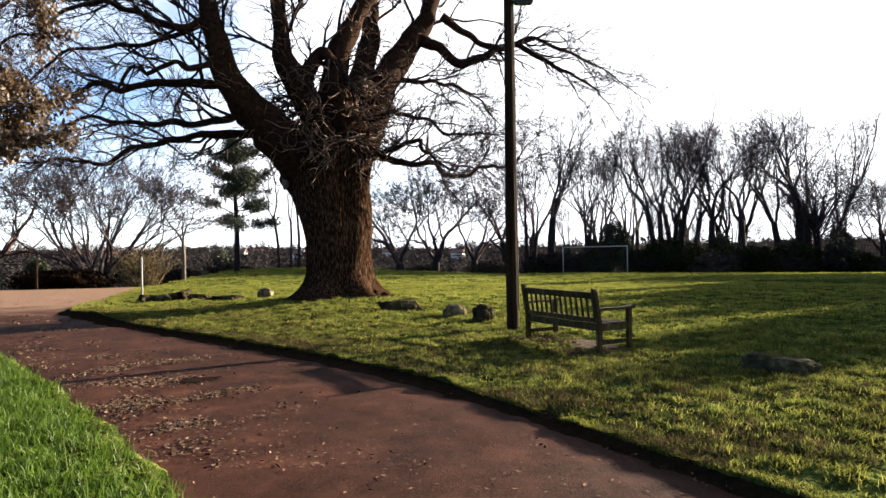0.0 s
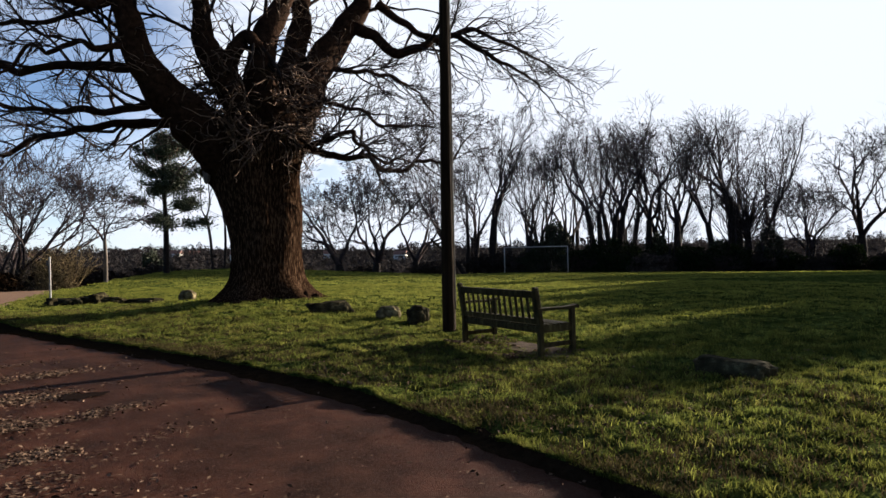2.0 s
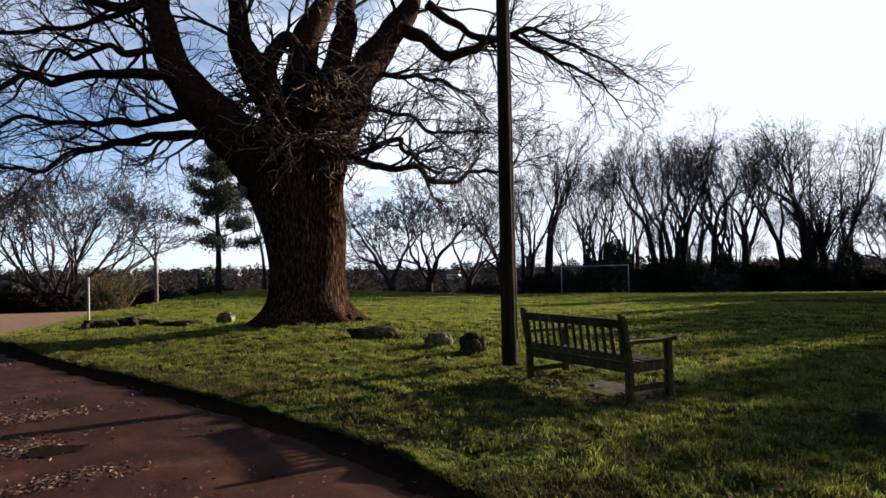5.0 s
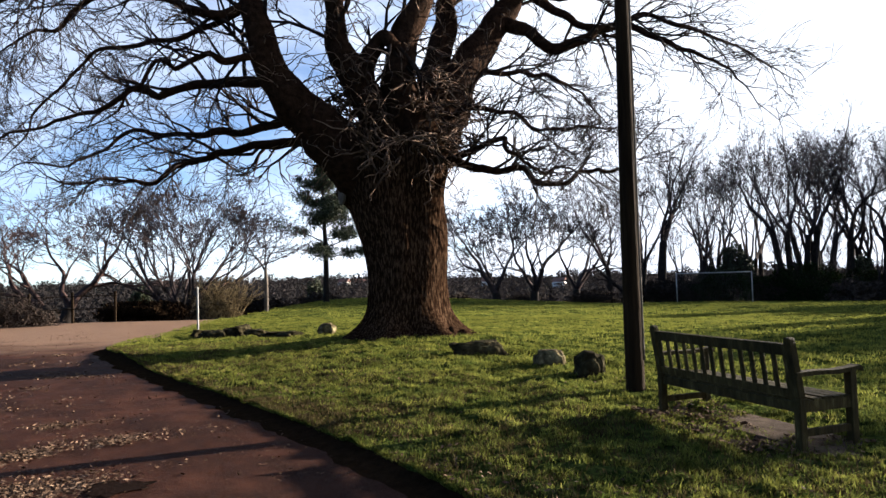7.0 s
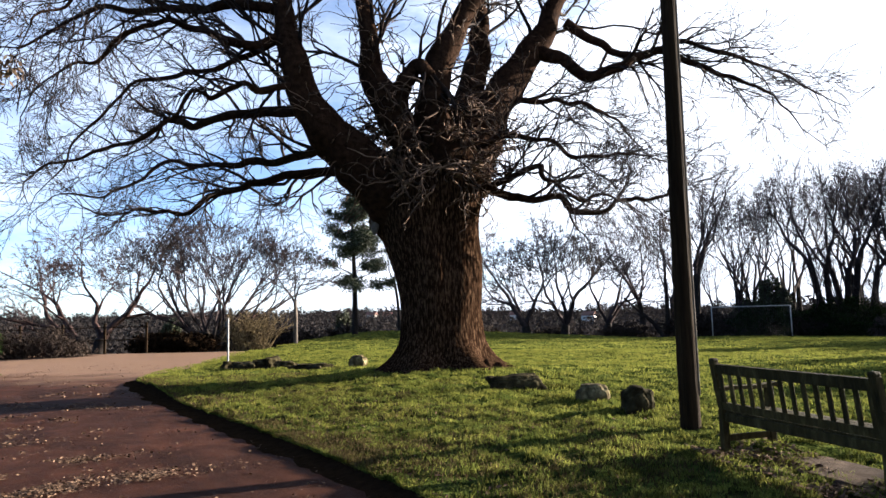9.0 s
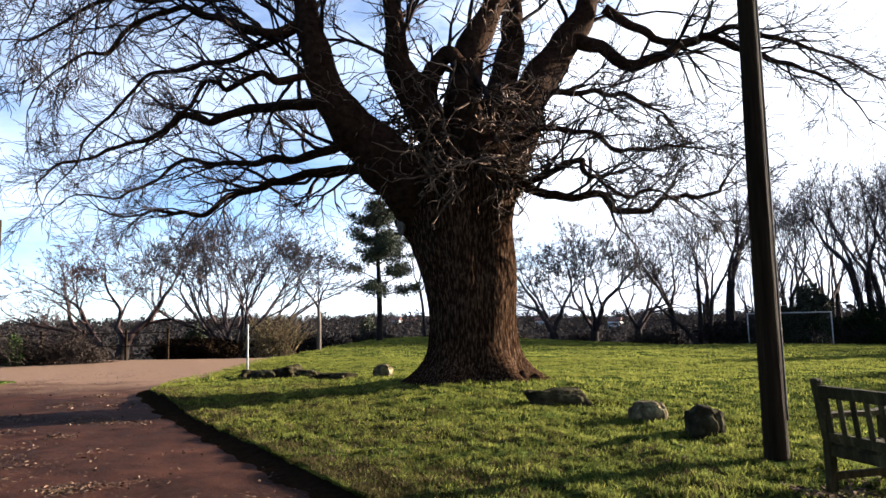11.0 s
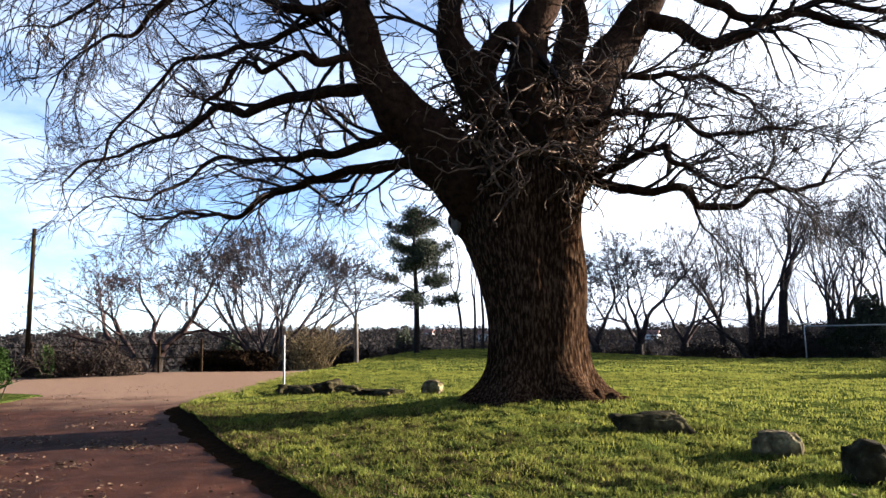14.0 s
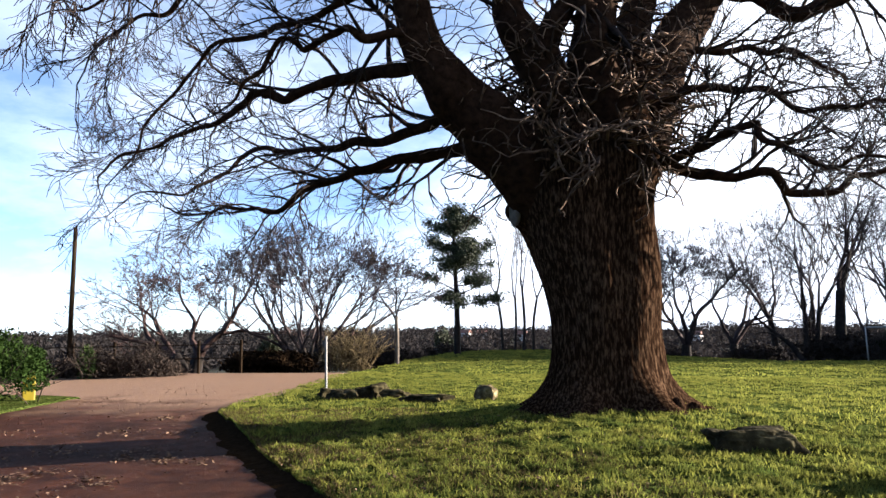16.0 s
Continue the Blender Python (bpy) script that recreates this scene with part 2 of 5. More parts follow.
M_WOOD = material("weathered bench timber", [(0.3, (0.015, 0.0112, 0.004)), (0.55, (0.038, 0.029, 0.0105)), (0.75, (0.085, 0.068, 0.028))], 14, 6, 0.85, 0.5, 40, stretch=(1, 1, 0.3), big=0.3, big_scale=2, per_object=0.25, spec=0.1)
M_POLE = material("weathered pole timber", [(0.3, (0.0086, 0.0053, 0.0028)), (0.6, (0.022, 0.0140, 0.0072)), (0.8, (0.046, 0.031, 0.016))], 22, 6, 0.9, 0.7, 30, stretch=(1, 1, 0.06), big=0.25, spec=0.05)
M_BLACK = material("black painted metal", [(0.3, (0.014, 0.014, 0.0154)), (0.7, (0.0245, 0.0245, 0.0259))], 8, 3, 0.45, spec=0.5)
M_WHITE = material("white paint", [(0.3, (0.1881, 0.1821, 0.1699)), (0.7, (0.2428, 0.2397, 0.2306))], 6, 5, 0.5, big=0.1, spec=0.4)
M_YELLOW = material("yellow plastic", [(0.3, (0.1848, 0.1411, 0.00672)), (0.7, (0.2352, 0.1848, 0.01008))], 6, 3, 0.5, spec=0.4)
M_SLAB = material("concrete slab", [(0.3, (0.030, 0.020, 0.013)), (0.7, (0.075, 0.052, 0.036))], 8, 8, 0.95, 0.6, 40, big=0.35, big_scale=2, spec=0.05)
M_WOODS = material("distant woods", [(0.3, (0.0125, 0.0118, 0.0125)), (0.55, (0.024, 0.0212, 0.021)), (0.75, (0.038, 0.032, 0.030))], 0.06, 5, 1.0, island=0.22, spec=0.02, through_light=0.2)
M_FARLAND = material("distant land", [(0.3, (0.0147, 0.01666, 0.01078)), (0.7, (0.0294, 0.0294, 0.0196))], 0.03, 6, 1.0, big=0.3, big_scale=0.01, spec=0.05)
M_RENDER = material("house render", [(0.3, (0.385, 0.371, 0.35)), (0.7, (0.49, 0.476, 0.455))], 1, 3, 0.9)
M_ROOF = material("roof tiles", [(0.3, (0.112, 0.056, 0.042)), (0.7, (0.168, 0.091, 0.07))], 2, 3, 0.9)
M_GLASS = material("dark window glass", [(0.3, (0.021, 0.0245, 0.028)), (0.7, (0.035, 0.0385, 0.042))], 2, 2, 0.1, spec=0.5)
M_NET = material("goal net cord", [(0.3, (0.0105, 0.0105, 0.0105)), (0.7, (0.0168, 0.0168, 0.0168))], 2, 2, 0.8)


# ---- mesh helpers ----
def link_mesh(name, verts, faces, mat, parent=None, label="", smooth=False):
    me = bpy.data.meshes.new(name)
    verts = np.asarray(verts, dtype=np.float32).reshape(-1, 3)
    if isinstance(faces, np.ndarray):
        k = faces.shape[1]
        me.vertices.add(len(verts))
        me.vertices.foreach_set("co", verts.ravel())
        me.loops.add(faces.size)
        me.loops.foreach_set("vertex_index", faces.astype(np.int32).ravel())
        me.polygons.add(len(faces))
        me.polygons.foreach_set("loop_start", np.arange(0, faces.size, k, dtype=np.int32))
        me.update(calc_edges=True)
    else:
        me.from_pydata([tuple(map(float, v)) for v in verts], [], faces)
    me.materials.append(mat)
    if smooth:
        me.polygons.foreach_set("use_smooth", [True] * len(me.polygons))
    ob = new(name, me)
    if parent:
        ob.parent = parent
    if label:
        tagged(ob, label)
    return ob


def part(name, bm, mat, parent=None, label="", smooth=False):
    me = bpy.data.meshes.new(name)
    bm.to_mesh(me)
    bm.free()
    me.materials.append(mat)
    if smooth:
        me.polygons.foreach_set("use_smooth", [True] * len(me.polygons))
    ob = new(name, me)
    if parent:
        ob.parent = parent
    if label:
        tagged(ob, label)
    return ob


def thing(name, at, label, category, group="", rz=0.0):
    e = new(name)
    e.empty_display_size = 0.2
    e.matrix_world = pose(*at, 0, 0, rz)
    return tagged(e, label, category, group)


def box(size, at=(0, 0, 0), bevel=0.006, turn=None, taper=1.0):
    bm = bmesh.new()
    bmesh.ops.create_cube(bm, size=1.0)
    for v in bm.verts:
        k = taper if v.co.z > 0 else 1.0
        v.co = Vector((v.co.x * size[0] * k, v.co.y * size[1] * k, v.co.z * size[2]))
    if bevel:
        bmesh.ops.bevel(bm, geom=bm.edges[:], offset=bevel, segments=2, affect="EDGES", profile=0.5)
    m = Matrix.Translation(at) @ (turn if turn else Matrix.Identity(4))
    bmesh.ops.transform(bm, matrix=m, verts=bm.verts)
    return bm


def smooth_line(points, n):
    """Points of a Catmull-Rom curve through the given rows (any number of columns)."""
    p = np.asarray(points, float)
    p = np.vstack([2 * p[0] - p[1], p, 2 * p[-1] - p[-2]])
    out = []
    segs = len(p) - 3
    for s in np.linspace(0, segs - 1e-6, n):
        i, t = int(s), s - int(s)
        a, b, c, d = p[i:i + 4]
        out.append(0.5 * (2 * b + (c - a) * t + (2 * a - 5 * b + 4 * c - d) * t * t + (3 * b - a - 3 * c + d) * t ** 3))
    return np.array(out)


def tube(points, radii, sides=12, gnarl=0.0, seed=0, caps=True):
    """A tube along points: verts, faces. gnarl: uneven bark, as a share of the radius."""
    pts, rad = np.asarray(points, float), np.asarray(radii, float)
    tan = np.gradient(pts, axis=0)
    tan /= np.linalg.norm(tan, axis=1)[:, None] + 1e-9
    ref = np.array([0.3, 0.9, 0.2]) if abs(tan[0][2]) > 0.5 else np.array([0, 0, 1.0])
    verts, faces = [], []
    for i, (p, t, r) in enumerate(zip(pts, tan, rad)):
        u = ref - t * (ref @ t)
        u /= np.linalg.norm(u)
        ref = u
        w = np.cross(t, u)
        for k in range(sides):
            a = 2 * math.pi * k / sides
            d = u * math.cos(a) + w * math.sin(a)
            g = 1.0
            if gnarl:
                q = p + d * r
                g += gnarl * noise.noise(Vector((q[0] * 2.2 + seed, q[1] * 2.2, q[2] * 1.2))) * 1.4
                g += gnarl * 0.5 * noise.noise(Vector((q[0] * 7, q[1] * 7 + seed, q[2] * 3)))
            verts.append(p + d * r * g)
        if i:
            a0, b0 = (i - 1) * sides, i * sides
            for k in range(sides):
                k2 = (k + 1) % sides
                faces.append((a0 + k, a0 + k2, b0 + k2, b0 + k))
    if caps:
        faces.append(tuple(range(sides))[::-1])
        faces.append(tuple(range((len(pts) - 1) * sides, len(pts) * sides)))
    return verts, faces


def prisms(segs):
    """Three-sided tapering prisms for rows (x0 y0 z0 x1 y1 z1 r0 r1): verts and quads."""
    s = np.asarray(segs, float)
    a, b, r0, r1 = s[:, 0:3], s[:, 3:6], s[:, 6:7], s[:, 7:8]
    t = b - a
    t /= np.linalg.norm(t, axis=1)[:, None] + 1e-9
    ref = np.where(np.abs(t[:, 2:3]) > 0.8, np.array([[1.0, 0, 0]]), np.array([[0, 0, 1.0]]))
    u = np.cross(t, ref)
    u /= np.linalg.norm(u, axis=1)[:, None] + 1e-9
    w = np.cross(t, u)
    vs = []
    for base, r in ((a, r0), (b, r1)):
        for k in range(3):
            an = 2 * math.pi * k / 3
            vs.append(base + (u * math.cos(an) + w * math.sin(an)) * r)
    v = np.stack(vs, axis=1).reshape(-1, 3)
    i = np.arange(len(s))[:, None] * 6
    f = np.concatenate([i + np.array([[0, 1, 4, 3]]), i + np.array([[1, 2, 5, 4]]), i + np.array([[2, 0, 3, 5]])])
    return v, f


def leaf_quads(centres, size, rng, flat=0.0):
    """Small folded diamonds round the centres, turned at random."""
    c = np.asarray(centres, float)
    n = len(c)
    d = rng.normal(size=(n, 3))
    d[:, 2] *= 1 - flat
    d /= np.linalg.norm(d, axis=1)[:, None]
    e = rng.normal(size=(n, 3))
    e[:, 2] *= 1 - flat
    e -= d * (e * d).sum(1)[:, None]
    e /= np.linalg.norm(e, axis=1)[:, None]
    s = size * rng.uniform(0.6, 1.4, (n, 1))
    v = np.stack([c - d * s, c + e * s * 0.45, c + d * s, c - e * s * 0.45], axis=1).reshape(-1, 3)
    f = np.arange(n * 4).reshape(-1, 4)
    return v, f


def grow(start, way, length, radius, level, rng, segs, droop=0.0, wander=0.35, kids=5, spread=0.9, ratio=0.55, thin=0.5, steps=6, rmin=0.006, rise=0.1):
    """A twisting branch with side branches, appended to segs."""
    p, d = np.array(start, float), np.array(way, float)
    d /= np.linalg.norm(d)
    step = length / steps
    marks = []
    for i in range(steps):
        d = d + rng.normal(size=3) * wander * 0.5
        d[2] += rise - droop * (i / steps)
        d /= np.linalg.norm(d)
        q = p + d * step
        r0, r1 = radius * (1 - 0.75 * i / steps), radius * (1 - 0.75 * (i + 1) / steps)
        segs.append((*p, *q, max(r0, rmin), max(r1, rmin)))
        marks.append((q.copy(), d.copy(), r1, (i + 1) / steps))
        p = q
    if level <= 0:
        return
    for k in range(kids):
        f = rng.uniform(0.2, 1.0)
        q, dd, r, s = marks[min(steps - 1, int(f * steps))]
        side = np.cross(dd, rng.normal(size=3))
        side /= np.linalg.norm(side) + 1e-9
        nd = dd * math.cos(spread) + side * math.sin(spread) * rng.uniform(0.7, 1.2)
        grow(q, nd, length * ratio * rng.uniform(0.7, 1.25) * (1.15 - 0.4 * s), max(r * thin * 1.25, rmin), level - 1, rng, segs, droop, wander, kids, spread, ratio, thin, max(3, steps - 1), rmin, rise)


# ---- the lie of the land ----
KERB = [(-10, 9.5), (-6, 7.4), (0, 4.4), (4.4, 1.98), (5.4, 1.41), (6.45, 0.79), (8.0, -0.11), (9.45, -1.29), (10.9, -2.69), (12.7, -4.51), (14.5, -6.43),
        (16.0, -7.85), (17.6, -9.4), (19.0, -10.65), (21.0, -11.6), (23.5, -12.0), (25.3, -12.6), (29, -13.7), (32.5, -14.4), (45, -17), (66, -20)]
# Width of the dark edge strip: soil plus the painted shade of the bank.
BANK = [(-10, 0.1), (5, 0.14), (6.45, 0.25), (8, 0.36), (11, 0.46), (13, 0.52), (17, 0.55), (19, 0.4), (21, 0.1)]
VERGE = [(-10, 7.0), (-3, 3.6), (0, 1.7), (1.8, 0.35), (3.2, -0.75), (4.7, -1.93), (6.2, -3.06), (8.3, -4.83), (11.6, -7.8), (13.2, -10.2), (14.8, -12.7), (16.5, -14.5), (18.0, -15.7), (21.5, -17.2)]


def edge_x(rows, y):
    a = np.array(rows)
    return np.interp(y, a[:, 0], a[:, 1])


def bank_rise(x, y):
    """The turf stands higher above the lane at the corner of the yard."""
    return 0.09 * np.exp(-((x + 9.3) ** 2 + (y - 16.9) ** 2) / 2.2)


def tufts(x, y):
    """Small humps and hollows of the unmown turf."""
    a = np.sin(x * 6.7 + 2.1 * np.sin(y * 2.9)) * np.sin(y * 5.3 + 1.7 * np.sin(x * 2.3 + 1))
    c = np.sin(x * 12.1 + 1.9 * np.sin(y * 4.7 + 2)) * np.sin(y * 10.7 + 2.2 * np.sin(x * 3.9))
    d = np.sin(x * 3.1 + 1.3 * np.sin(y * 1.7 + 1)) * np.sin(y * 2.7 + 1.9 * np.sin(x * 1.1))
    return 0.024 * a + 0.013 * c + 0.014 * d


def lawn_z(x, y):
    mound = 0.26 * np.exp(-((x + 2.9) ** 2 + (y - 19.0) ** 2) / 7.0)
    fall = np.clip(y - 21, 0, None) * -0.027 * np.clip((x + 14) / 20, 0.06, 1)
    fall = fall - 0.022 * np.clip(x - 12, 0, 45) * np.clip((y - 21) / 30, 0, 1)
    lip = -0.01 * np.exp(-np.clip(x - edge_x(KERB, y), 0, None) / 0.45) + bank_rise(x, y)
    worn = -0.065 * np.exp(-((x - 1.95) ** 2 + (y - 10.3) ** 2) / 1.3)
    return 0.03 + worn + lip + mound + fall + 0.02 * np.sin(x * 0.9 + 1) * np.sin(y * 0.7) + 0.012 * np.sin(x * 2.3 + y * 1.1) * np.sin(y * 2.6) + tufts(x, y)


ROAD_Z = -0.065


def sheet(name, ys, cols, height, mat, kind_label, category, parent=None):
    """A sheet of rows at the given y; cols(y) gives the row's x values."""
    verts, n = [], None
    for y in ys:
        xs = cols(y)
        n = len(xs)
        zs = height(xs, np.full(n, y))
        verts.append(np.stack([xs, np.full(n, y), zs], 1))
    m = len(ys)
    idx = np.arange(m * n).reshape(m, n)
    f = np.stack([idx[:-1, :-1].ravel(), idx[:-1, 1:].ravel(), idx[1:, 1:].ravel(), idx[1:, :-1].ravel()], 1)
    ob = link_mesh(name, np.concatenate(verts), f, mat, parent, smooth=True)
    return tagged(ob, kind_label, category, kind="structure")


def ragged(y, seed, amount=0.05):
    return amount * (noise.noise(Vector((y * 1.7, seed, 0))) + 0.7 * noise.noise(Vector((y * 6.1, seed, 3))) + 0.4 * noise.noise(Vector((y * 19, seed, 5))))


def far_z(x, y):
    d = np.hypot(x, y)
    valley = -0.24 - 0.045 * np.clip(y - 20, 0, 130)
    hill = np.clip((d - 170) / 330, 0, 1) ** 1.2 * np.interp(np.degrees(np.arctan2(x, np.maximum(y, 1))), [-60, -20, 0, 40], [10, 8.5, 4, 3])
    return valley + hill


ring = np.concatenate([np.linspace(-1500, -120, 24), np.linspace(-110, 110, 45), np.linspace(120, 1500, 24)])
ys_g = np.concatenate([np.linspace(-800, -20, 14), np.linspace(-12, 110, 60), np.linspace(120, 1700, 70)])
sheet("ground", ys_g, lambda y: ring, far_z, M_FARLAND, "brown and green winter land falling to a valley with far hills", "ground")

ys_l = np.concatenate([np.arange(-9, 2, 0.4), np.arange(2, 20, 0.07), np.arange(20, 30, 0.25), np.arange(30, 66, 1.0)])
s_l = np.concatenate([[0, 0.0], np.geomspace(0.0006, 1, 190)])


def lawn_cols(y):
    k = float(edge_x(KERB, y)) + ragged(y, 1.0, 0.08 + 0.32 * min(1.0, max(0.0, (y - 19) / 4)))
    xs = k + s_l * (95 - k)
    xs[0] = k + 0.05
    return xs


def lawn_height(xs, ys):
    z = lawn_z(xs, ys)
    flat = np.clip((ys[0] - 19.5) / 3.0, 0, 1) * np.clip(1 - (xs - xs[1]) / 1.6, 0, 1)
    z = z * (1 - flat) + (ROAD_Z + 0.004) * flat
    z[0] = -0.3
    z[1] -= 0.02
    return z


sheet("lawn", ys_l, lawn_cols, lawn_height, M_TURF, "short sunlit grass field with a low turf edge above the road", "grass")

ys_v = np.concatenate([np.arange(-9, 1, 0.4), np.arange(1, 13, 0.1), np.arange(13, 22, 0.3)])
s_v = np.concatenate([[0, 0.0], np.geomspace(0.002, 1, 40)])


def verge_z(x, y):
    return -0.03 + 0.03 * np.sin(x * 1.3) * np.sin(y * 0.9) + np.clip(edge_x(VERGE, y) - x, 0, 6) * 0.02


def verge_cols(y):
    k = float(edge_x(VERGE, y)) + ragged(y, 7.0, 0.12)
    xs = k - s_v * (k + 60)
    xs[0] = k - 0.03
    return xs[::-1].copy()


def verge_height(xs, ys):
    z = verge_z(xs, ys)
    z[-1] = -0.3
    z[-2] = ROAD_Z + 0.012
    return z


sheet("verge", ys_v, verge_cols, verge_height, M_TURF, "lush green grass verge beside the road", "grass")


def road_cols(y):
    left = float(edge_x(VERGE, y)) - 0.5 if y < 21.0 else -48.0
    right = float(edge_x(KERB, y)) + 0.25
    return np.linspace(left, right, 130)


def road_height(xs, ys):
    out = np.array([noise.noise(Vector((x * 0.8, y * 0.8, 0))) * 0.016 + noise.noise(Vector((x * 3, y * 3, 2))) * 0.007
                    + noise.noise(Vector((x * 8, y * 8, 5))) * 0.003 - 0.035 * max(0.0, noise.noise(Vector((x * 1.3, y * 1.3, 8))) - 0.38) for x, y in zip(xs, ys)])
    return ROAD_Z + out


sheet("road", np.concatenate([np.arange(-9, 2, 0.5), np.arange(2, 20, 0.09), np.arange(20, 33, 0.3)]), road_cols, road_height, M_ROAD,
      "worn reddish-brown tarmac lane opening into a gravel yard", "road")

# the bare soil of the turf edge; its dark width also paints the bank's shade
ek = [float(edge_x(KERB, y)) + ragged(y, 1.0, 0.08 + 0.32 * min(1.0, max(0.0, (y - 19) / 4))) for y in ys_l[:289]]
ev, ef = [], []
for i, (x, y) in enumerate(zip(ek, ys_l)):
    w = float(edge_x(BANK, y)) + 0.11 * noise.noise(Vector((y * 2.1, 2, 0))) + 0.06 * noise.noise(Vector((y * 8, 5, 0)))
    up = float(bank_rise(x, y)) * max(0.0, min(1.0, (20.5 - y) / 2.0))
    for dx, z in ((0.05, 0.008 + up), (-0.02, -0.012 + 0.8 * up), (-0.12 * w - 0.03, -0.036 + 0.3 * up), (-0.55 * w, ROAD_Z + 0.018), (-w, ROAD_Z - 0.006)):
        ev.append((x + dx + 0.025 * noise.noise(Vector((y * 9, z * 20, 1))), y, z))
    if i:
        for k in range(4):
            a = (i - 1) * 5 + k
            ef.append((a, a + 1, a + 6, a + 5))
tagged(link_mesh("turf_edge", ev, ef, M_CUT, smooth=True), "bare soil edge where turf meets the lane, darkened for the bank's shade", "bank", kind="structure")


# ---- the great tree ----
def great_tree():
    rng = np.random.default_rng(4)
    tree = thing("great_tree", (0, 0, 0), "huge old bare tree with a furrowed brown trunk and spreading limbs", "tree")
    # trunk: rings, waisted and flaring into roots
    prof = np.array([(-0.3, 1.5, -3.02), (0.1, 1.34, -3.05), (0.3, 1.12, -3.06), (0.55, 1.0, -3.04), (0.9, 0.93, -3.02), (1.45, 0.89, -3.0), (2.0, 0.93, -3.02), (2.6, 1.0, -3.1),
                     (3.15, 1.08, -3.2), (3.6, 1.17, -3.25), (4.1, 1.22, -3.2), (4.6, 1.16, -3.1), (5.1, 1.0, -3.0), (5.5, 0.72, -2.95)])
    nz, na = 230, 300
    line = smooth_line(prof, nz)
    verts, faces = [], []
    lobes = [(0.2, 0.7), (1.5, 0.4), (2.9, 0.55), (3.75, 0.75), (4.6, 0.4), (5.6, 1.0)]
    for i, (z, r, cx) in enumerate(line):
        for k in range(na):
            a = 2 * math.pi * k / na
            root = sum(w * math.exp(-((math.atan2(math.sin(a - c), math.cos(a - c))) / 0.26) ** 2) for c, w in lobes)
            rr = r * (1 + 0.05 * math.sin(3 * a + 1) + 0.03 * math.sin(5 * a + z)) + root * max(0.0, 1.0 - z / 0.95) ** 2 * 0.85
            rr += r * (0.075 * math.exp(-((math.atan2(math.sin(a + 0.62), math.cos(a + 0.62))) / 0.3) ** 2) - 0.05 * math.exp(-((math.atan2(math.sin(a + 1.45), math.cos(a + 1.45))) / 0.55) ** 2))
            # knob of a lost limb on the left shoulder
            rr += 0.2 * math.exp(-((math.atan2(math.sin(a - 3.5), math.cos(a - 3.5))) / 0.2) ** 2 - ((z - 3.5) / 0.26) ** 2)
            x, y = math.cos(a), math.sin(a)
            q = Vector((x * r * 13.0, y * r * 13.0, z * 2.6))
            q2 = q + Vector((noise.noise(q * 0.5), noise.noise(q * 0.5 + Vector((9, 0, 0))), 0)) * 0.9
            ridge = 1 - 2 * abs(noise.noise(q2))
            ridge2 = 1 - 2 * abs(noise.noise(Vector((q2.x * 2.1, q2.y * 2.1, q2.z * 2.6))))
            rr += 0.012 * ridge + 0.007 * ridge2 + 0.05 * noise.noise(Vector((x * 2.0, y * 2.0, z * 0.9)))
            verts.append((cx + x * rr, 19.0 + y * rr, z))
        if i:
            a0, b0 = (i - 1) * na, i * na
            for k in range(na):
                k2 = (k + 1) % na
                faces.append((a0 + k, a0 + k2, b0 + k2, b0 + k))
    faces.append(tuple(range((nz - 1) * na, nz * na)))
    link_mesh("trunk", verts, faces, M_BARK, tree, "thick furrowed trunk with flaring roots", smooth=True)

    twigs, whips = [], []

    def limb(points, r0, r1, side=10, n=None, kids=12, reach=2.6, level=2, from_=0.25, droop=0.08, gn=0.16, spread=0.62):
        p = np.array(points, float)
        n = n or max(14, len(p) * 9)
        line = smooth_line(p, n)
        for i in range(2, n):
            s = i / n
            wind = 0.21 if r0 < 0.3 else 0.12
            line[i] += wind * min(1.0, 2.5 * s) * np.array([noise.noise(Vector((i * 0.15, r0 * 50 + points[1][0] * 9, k * 7.0))) for k in range(3)]) * (1, 1, 1.2)
            line[i] += 0.14 * wind * min(1.0, 2.5 * s) * np.array([noise.noise(Vector((i * 0.4, r0 * 50 + points[1][0] * 9, 30 + k * 7.0))) for k in range(3)])
        t = np.linspace(0, 1, n)
        rad = r1 + (r0 - r1) * (1 - t) ** 1.15
        v, f = tube(line, rad, side, gn, seed=r0 * 31)
        link_mesh("limb", v, f, M_LIMB, tree, smooth=True)
        for k in range(int(r0 * 120) if r0 > 0.4 else 0):
            i = int(rng.uniform(0.12, 0.8) * n)
            w = np.cross(line[i + 1] - line[i], rng.normal(size=3))
            w /= np.linalg.norm(w)
            grow(line[i] + w * rad[i] * 0.8, w + np.array([0, 0, 0.3]), rng.uniform(0.3, 1.0), 0.018, 1, rng, whips, 0.05, 0.65, 2, 0.8, 0.5, 0.7, 5, 0.008, 0.02)
        for k in range(kids):
            s = from_ + (1 - from_) * (k + rng.uniform(0, 1)) / kids
            i = min(n - 2, int(s * n))
            d = line[i + 1] - line[i]
            d /= np.linalg.norm(d)
            side_w = np.cross(d, rng.normal(size=3))
            side_w /= np.linalg.norm(side_w)
            w = d * math.cos(spread) + side_w * math.sin(spread)
            w[2] += 0.05
            grow(line[i], w, reach * rng.uniform(0.6, 1.2) * (1.1 - 0.35 * s), min(rad[i] * 0.55, 0.062), level, rng, twigs, droop, 0.36, 6, 0.58, 0.58, 0.6, 6, 0.0062, 0.04)

        grow(line[-1], line[-1] - line[-2], reach * 0.8, r1, level, rng, twigs, droop, 0.4, 5, 0.7, 0.6, 0.6, 6, 0.0065, 0.0)

